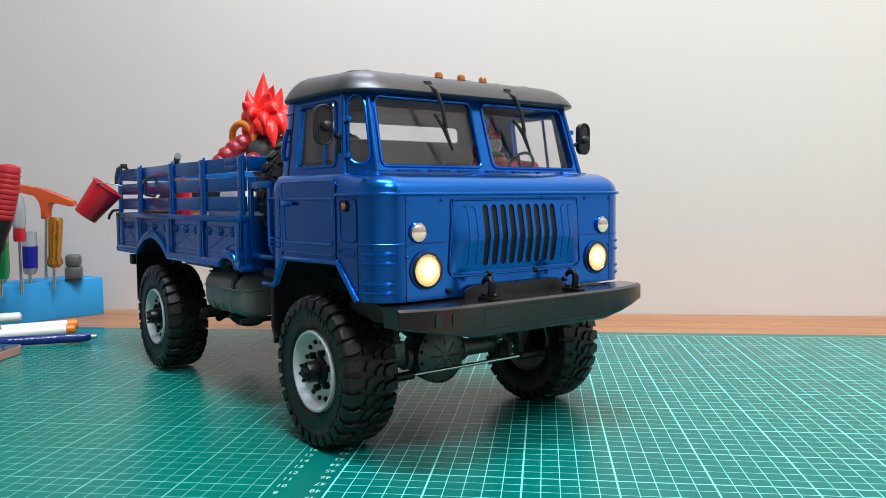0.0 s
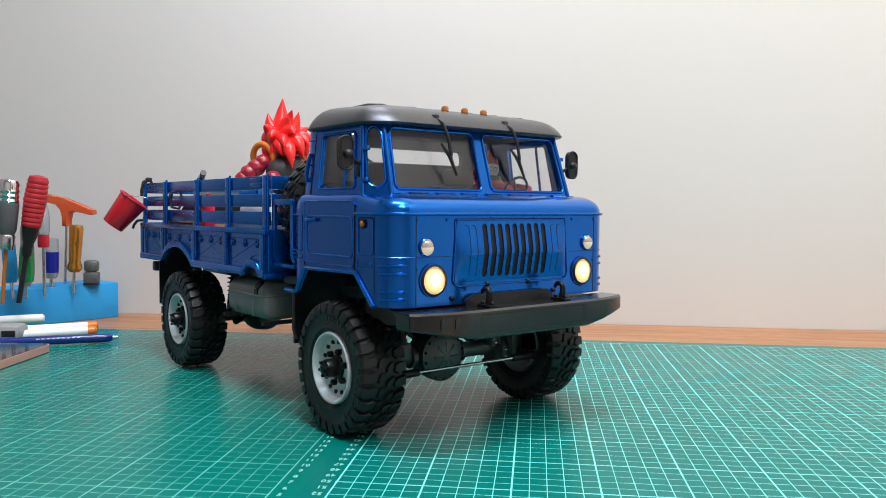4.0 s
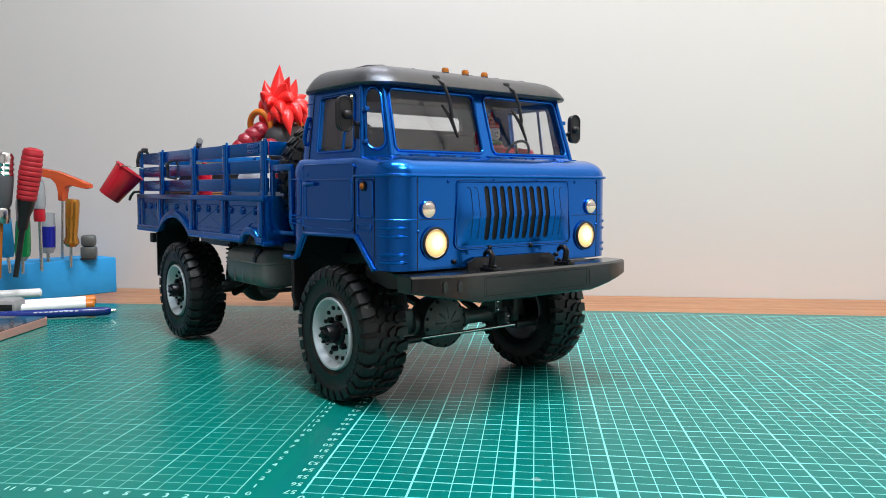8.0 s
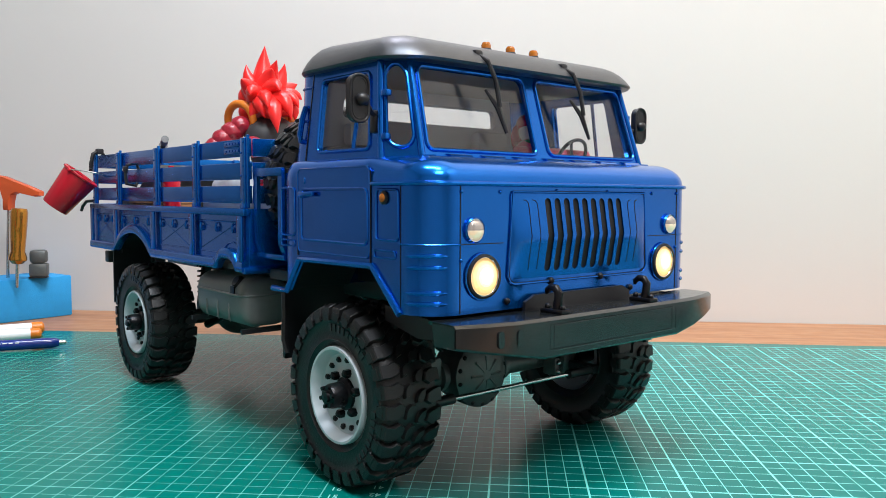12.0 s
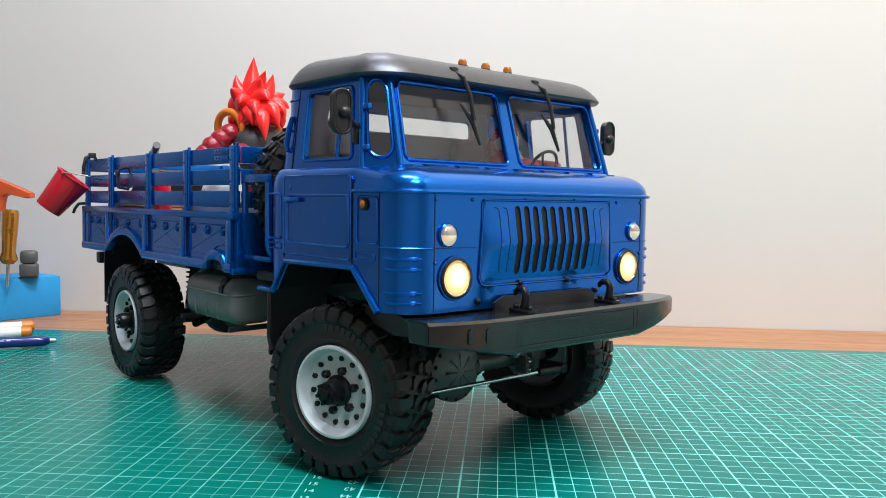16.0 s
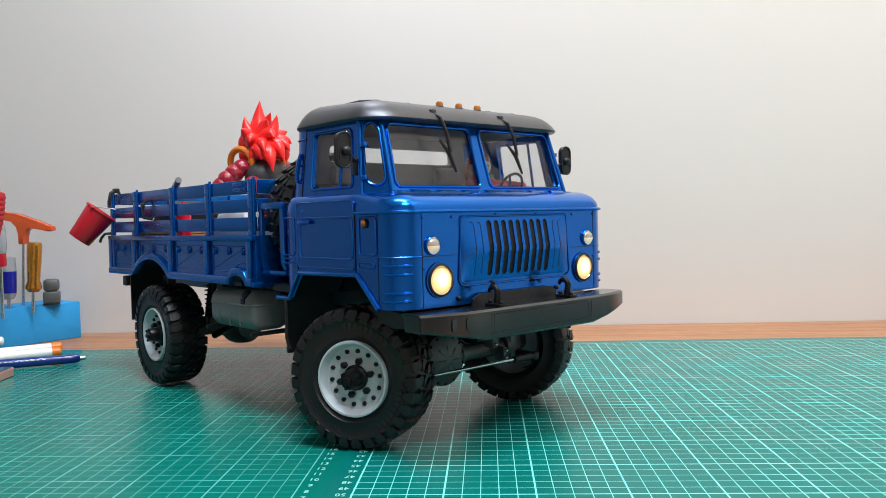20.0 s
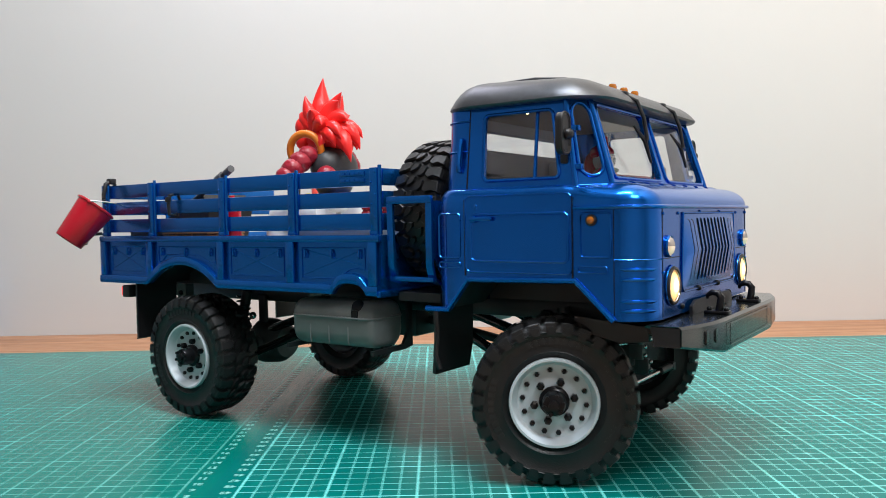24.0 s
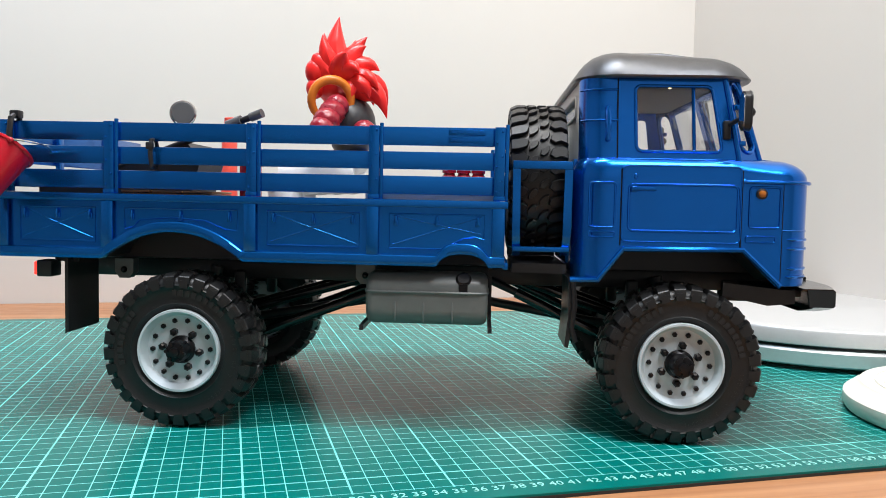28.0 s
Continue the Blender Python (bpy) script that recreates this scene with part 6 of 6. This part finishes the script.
# ---- tool block, pens and phone at the left ----
u = Vector((-0.516, -0.857, 0)).normalized()
w = Vector((-0.857, 0.516, 0)).normalized()
corner = Vector((-0.4880, 0.7080, 0))
frame_m = Matrix(((u.x, w.x, 0, corner.x), (u.y, w.y, 0, corner.y), (0, 0, 1, -0.003), (0, 0, 0, 1)))
foam = tagged(part("tool_block", Form().box(0, 0.36, 0, 0.070, 0, 0.050, 0.0015), FOAM, m=frame_m), "bright blue foam block holding upright screwdrivers", "foam block")
TOPZ = 0.0471


def tool(name, label, x, y, lean, sections, group="screwdrivers in the foam block", category="screwdriver"):
    """An upright tool: sections of (part name, profile of (radius, height), material, steps)."""
    root = thing(name, label, category, group, pose(x, y, TOPZ, 0, lean, 0))
    for key, prof, mat, steps in sections:
        part(key, Form().lathe(prof, Matrix(), steps), mat, root)
    return root


def shaft(h, r=0.0028, mat=STEEL):
    return ("shaft", [(r, -0.008), (r, h)], mat, 10)


tool("torque_driver", "grey and chrome socket driver standing in the foam", -0.522, 0.506, 5, [shaft(0.062, 0.0022, AMBER), ("collar", [(0.0085, 0.058), (0.0095, 0.064), (0.0095, 0.074), (0.0085, 0.076)], STEEL, 20),
     ("grip", [(0.0085, 0.076), (0.0105, 0.082), (0.0118, 0.112), (0.0112, 0.114)], TOOLGREY, 24), ("crown", [(0.0112, 0.114), (0.0120, 0.116), (0.0108, 0.119), (0.0120, 0.122), (0.0108, 0.125), (0.0120, 0.128), (0.0108, 0.131), (0.0118, 0.136), (0.0095, 0.141), (0.002, 0.142)], CHROME, 28)])
tool("torque_driver", "grey and chrome socket driver standing in the foam", -0.560, 0.512, 2, [shaft(0.062, 0.0022), ("collar", [(0.0085, 0.058), (0.0095, 0.064), (0.0095, 0.074)], STEEL, 20),
     ("grip", [(0.0085, 0.076), (0.0105, 0.082), (0.0118, 0.112), (0.0112, 0.114)], TOOLGREY, 24), ("crown", [(0.0112, 0.114), (0.0120, 0.116), (0.0108, 0.119), (0.0120, 0.122), (0.0108, 0.125), (0.0120, 0.130), (0.0095, 0.141), (0.002, 0.142)], CHROME, 28)])
red = tool("screwdriver", "black screwdriver with a ribbed red rubber grip", -0.510, 0.520, 11, [("shaft", [(0.0030, -0.008), (0.0036, 0.072)], BLACK, 10), ("neck", [(0.0050, 0.050), (0.0062, 0.056), (0.0062, 0.066), (0.0085, 0.074), (0.0100, 0.086)], BLACK, 20),
     ("grip", [(0.0100, 0.086)] + [p for k in range(10) for p in ((0.0128 - 0.00035 * abs(k - 5), 0.0875 + 0.0058 * k), (0.0133 - 0.00035 * abs(k - 5), 0.0905 + 0.0058 * k), (0.0122 - 0.00035 * abs(k - 5), 0.0925 + 0.0058 * k))] + [(0.0105, 0.147), (0.004, 0.1490)], REDRUBBER, 16)])
tool("screwdriver", "clear screwdriver with a green sleeve inside", -0.527, 0.556, 3, [shaft(0.020, 0.0022), ("handle", [(0.0040, 0.008), (0.0082, 0.016), (0.0088, 0.030), (0.0078, 0.060), (0.0088, 0.080), (0.0070, 0.090), (0.001, 0.091)], TRANSP, 12), ("sleeve", [(0.0084, 0.014), (0.0092, 0.022), (0.0092, 0.030), (0.0082, 0.058)], GREENCLEAR, 12)])
tool("screwdriver", "clear screwdriver with a red collar", -0.523, 0.588, 0, [shaft(0.062, 0.0022), ("collar", [(0.0066, 0.056), (0.0072, 0.060), (0.0070, 0.070), (0.0060, 0.074)], REDCLEAR, 12), ("handle", [(0.0070, 0.072), (0.0080, 0.080), (0.0076, 0.098), (0.0062, 0.108), (0.0044, 0.112), (0.001, 0.113)], TRANSP, 12)])
tool("screwdriver", "clear screwdriver with a dark blue band", -0.540, 0.628, 2, [shaft(0.020, 0.0022), ("handle", [(0.0060, 0.012), (0.0090, 0.018), (0.0092, 0.050), (0.0080, 0.066), (0.001, 0.067)], TRANSP, 12), ("band", [(0.0094, 0.020), (0.0096, 0.026), (0.0096, 0.048)], BLUECLEAR, 12)])
tool("screwdriver", "small screwdriver with an amber acetate handle", -0.5150, 0.640, 4, [shaft(0.022, 0.0020), ("handle", [(0.0060, 0.020), (0.0098, 0.024), (0.0100, 0.027), (0.0076, 0.034), (0.0088, 0.060), (0.0092, 0.080), (0.0080, 0.084), (0.001, 0.085)], AMBERCLEAR, 10)])
tool("screwdriver", "screwdriver with a teal handle among the others", -0.548, 0.560, -4, [shaft(0.020, 0.0022), ("handle", [(0.0060, 0.012), (0.0085, 0.020), (0.0080, 0.062), (0.001, 0.064)], FOAM, 12)])
tee = thing("hex_key", "orange translucent T-handle hex key standing in the foam", "hex key", m=pose(-0.545, 0.668, TOPZ, 0, 3, -8))
part("shaft", Form().rod((0, 0, -0.008), (0, 0, 0.082), 0.0020), STEEL, tee)
f = Form()
out = [(-0.0460, 0.1175), (-0.0455, 0.1235), (-0.0400, 0.1255), (-0.0050, 0.1215), (0.0300, 0.1115), (0.0450, 0.1065), (0.0455, 0.1015), (0.0400, 0.0998), (0.0140, 0.1035), (0.0070, 0.1000), (0.0045, 0.0900), (0.0040, 0.0815), (-0.0035, 0.0815), (-0.0040, 0.0930), (-0.0080, 0.1040), (-0.0160, 0.1110), (-0.0400, 0.1150)]
mid = (0.0, 0.1120)
n = len(out)
rings = [[(mid[0] + (x - mid[0]) * k, y, mid[1] + (z - mid[1]) * k) for x, z in out] for k, y in ((0.93, -0.0055), (1.0, -0.0040), (1.0, 0.0040), (0.93, 0.0055))]
f.add([p for r in rings for p in r], [(a * n + i, a * n + (i + 1) % n, (a + 1) * n + (i + 1) % n, (a + 1) * n + i) for a in range(3) for i in range(n)] + [tuple(range(n)), tuple(3 * n + i for i in range(n))])
part("handle", f, ORANGECLEAR, tee)
bits = thing("bit_holder", "small grey rubber tip block standing on the foam", "bit holder", m=pose(-0.5080, 0.6720, TOPZ, 0, 0, 20))
part("base", Form().box(-0.010, 0.010, -0.007, 0.007, 0, 0.0020, 0.0006), BLACK, bits)
part("lower_block", Form().box(-0.0095, 0.0105, -0.0075, 0.0075, 0.0021, 0.0175, 0.002), GUNMETAL, bits)
part("upper_block", Form().box(-0.0090, 0.0100, -0.0075, 0.0075, 0.0177, 0.0340, 0.004), GUNMETAL, bits)


def pen(name, label, a, b, parts, group="pens on the mat", category="pen"):
    a, b = Vector(a), Vector(b)
    root = thing(name, label, category, group, Matrix.Translation(a) @ (b - a).to_track_quat("Z", "Y").to_matrix().to_4x4())
    for key, prof, mat in parts:
        part(key, Form().lathe(prof, Matrix(), 16), mat, root)
    return root


click = pen("ballpoint_pen", "dark blue click pen lying on the cutting mat", (-0.374, 0.490, 0.0052), (-0.490, 0.434, 0.0052), [("tip", [(0.0008, -0.006), (0.0022, -0.005), (0.0026, 0)], STEEL), ("barrel", [(0.0030, 0), (0.0046, 0.003), (0.0051, 0.010), (0.0051, 0.128)], NAVY), ("clicker", [(0.0030, 0.128), (0.0030, 0.136), (0.0022, 0.137)], STEEL)])
print_bars = Form()
for k in range(9):
    print_bars.rod((0.0046, 0.0023, 0.034 + 0.0052 * k), (0.0046, 0.0023, 0.0375 + 0.0052 * k), 0.0005, steps=6)
part("print", print_bars, WHITE, click, "row of small white printed bars")
pen("marker_pen", "white marker with an orange cap", (-0.437, 0.566, 0.0062), (-0.520, 0.500, 0.0062), [("cap", [(0.0040, 0), (0.0062, 0.002), (0.0062, 0.012)], ORANGE), ("barrel", [(0.0058, 0.012), (0.0060, 0.100), (0.001, 0.101)], WHITE)])
pen("marker_pen", "white marker with a dark blue end", (-0.421, 0.532, 0.0058), (-0.510, 0.470, 0.0058), [("end", [(0.0040, -0.002), (0.0056, 0.0), (0.0056, 0.008)], ORANGE), ("barrel", [(0.0056, 0.008), (0.0057, 0.100), (0.001, 0.101)], WHITE)])
pen("pencil", "yellow pencil lying among the markers", (-0.462, 0.512, 0.0042), (-0.560, 0.460, 0.0042), [("barrel", [(0.0006, -0.012), (0.0038, 0), (0.0038, 0.12)], ORANGE)])
pen("white_pen", "white capped pen lying across the others", (-0.505, 0.560, 0.0150), (-0.620, 0.480, 0.0150), [("barrel", [(0.003, 0), (0.0056, 0.002), (0.0058, 0.11)], WHITE)])
er = thing("tape_eraser", "grey and black correction tape lying on the mat", "correction tape", m=pose(-0.500, 0.482, 0, 0, 0, 12))
part("case", Form().box(-0.024, 0.019, -0.016, 0.016, 0.0002, 0.0190, 0.006), GREYPL, er)
for x in (-0.012, 0.008):
    part("window", Form().box(x - 0.0075, x + 0.0075, -0.0166, -0.0155, 0.0060, 0.0135, 0.0004), BLACK, er)
ph = thing("phone", "black smartphone with a rose gold edge lying on the mat", "phone", m=pose(-0.4370, 0.3500, 0, 0, 0, -84))
part("body", Form().prism(rounded(0.150, 0.074, 0.010, 6), "z", 0.0002, 0.0078), ROSE, ph)
part("screen", Form().prism(rounded(0.1465, 0.0705, 0.0085, 6), "z", 0.0079, 0.0083), SCREEN, ph)

# ---- turntable and white disc at the right ----
tt = thing("turntable", "large silver display turntable lying on the cutting mat", "turntable", m=pose(0.826, 0.318, 0))
part("base", Form().lathe([(0.140, 0.004), (0.156, 0.0042), (0.1585, 0.0058), (0.1600, 0.0170), (0.1585, 0.0195), (0.10, 0.0198)], Matrix(), 96), SILVER, tt)
part("gap_ring", Form().lathe([(0.1560, 0.0197), (0.1560, 0.0225)], Matrix(), 96), BLACK, tt, "black gap between the two tiers")
part("platter", Form().lathe([(0.1590, 0.0224), (0.1610, 0.0232), (0.1615, 0.0345), (0.1600, 0.0368), (0.1570, 0.0378), (0.1540, 0.0390), (0.0140, 0.0405), (0.0120, 0.0412), (0.0020, 0.0412)], Matrix(), 96), SILVER, tt)
part("centre_cap", Form().ball((0, 0, 0.0408), 0.0110, 0.0110, 0.0030), SILVER, tt)
for k in range(6):
    a = radians(200 + 60 * k)
    part("foot", Form().lathe([(0.009, 0.0002), (0.010, 0.0042)], pose(0.142 * math.cos(a), 0.142 * math.sin(a), 0), 16), GREYPL, tt)
part("switch", Form().box(-0.1655, -0.1585, 0.030, 0.044, 0.0055, 0.0150, 0.0015), BLACK, tt)
dd = thing("white_disc", "off-white round plastic disc with a ribbed top", "disc", m=pose(0.752, 0.030, 0))
part("rim", Form().lathe([(0.1000, 0.0002), (0.1075, 0.0010), (0.1095, 0.0040), (0.1090, 0.0110), (0.1040, 0.0150), (0.1000, 0.0175), (0.0985, 0.0195), (0.05, 0.0198)], Matrix(), 72), CREAM, dd)
for k in range(15):
    r = 0.012 + 0.0055 * k
    part("ring_rib", Form().tube([(r * math.cos(2 * math.pi * j / 48), r * math.sin(2 * math.pi * j / 48), 0.0200) for j in range(48)], 0.0008, 5, True), CREAM, dd)


motions()
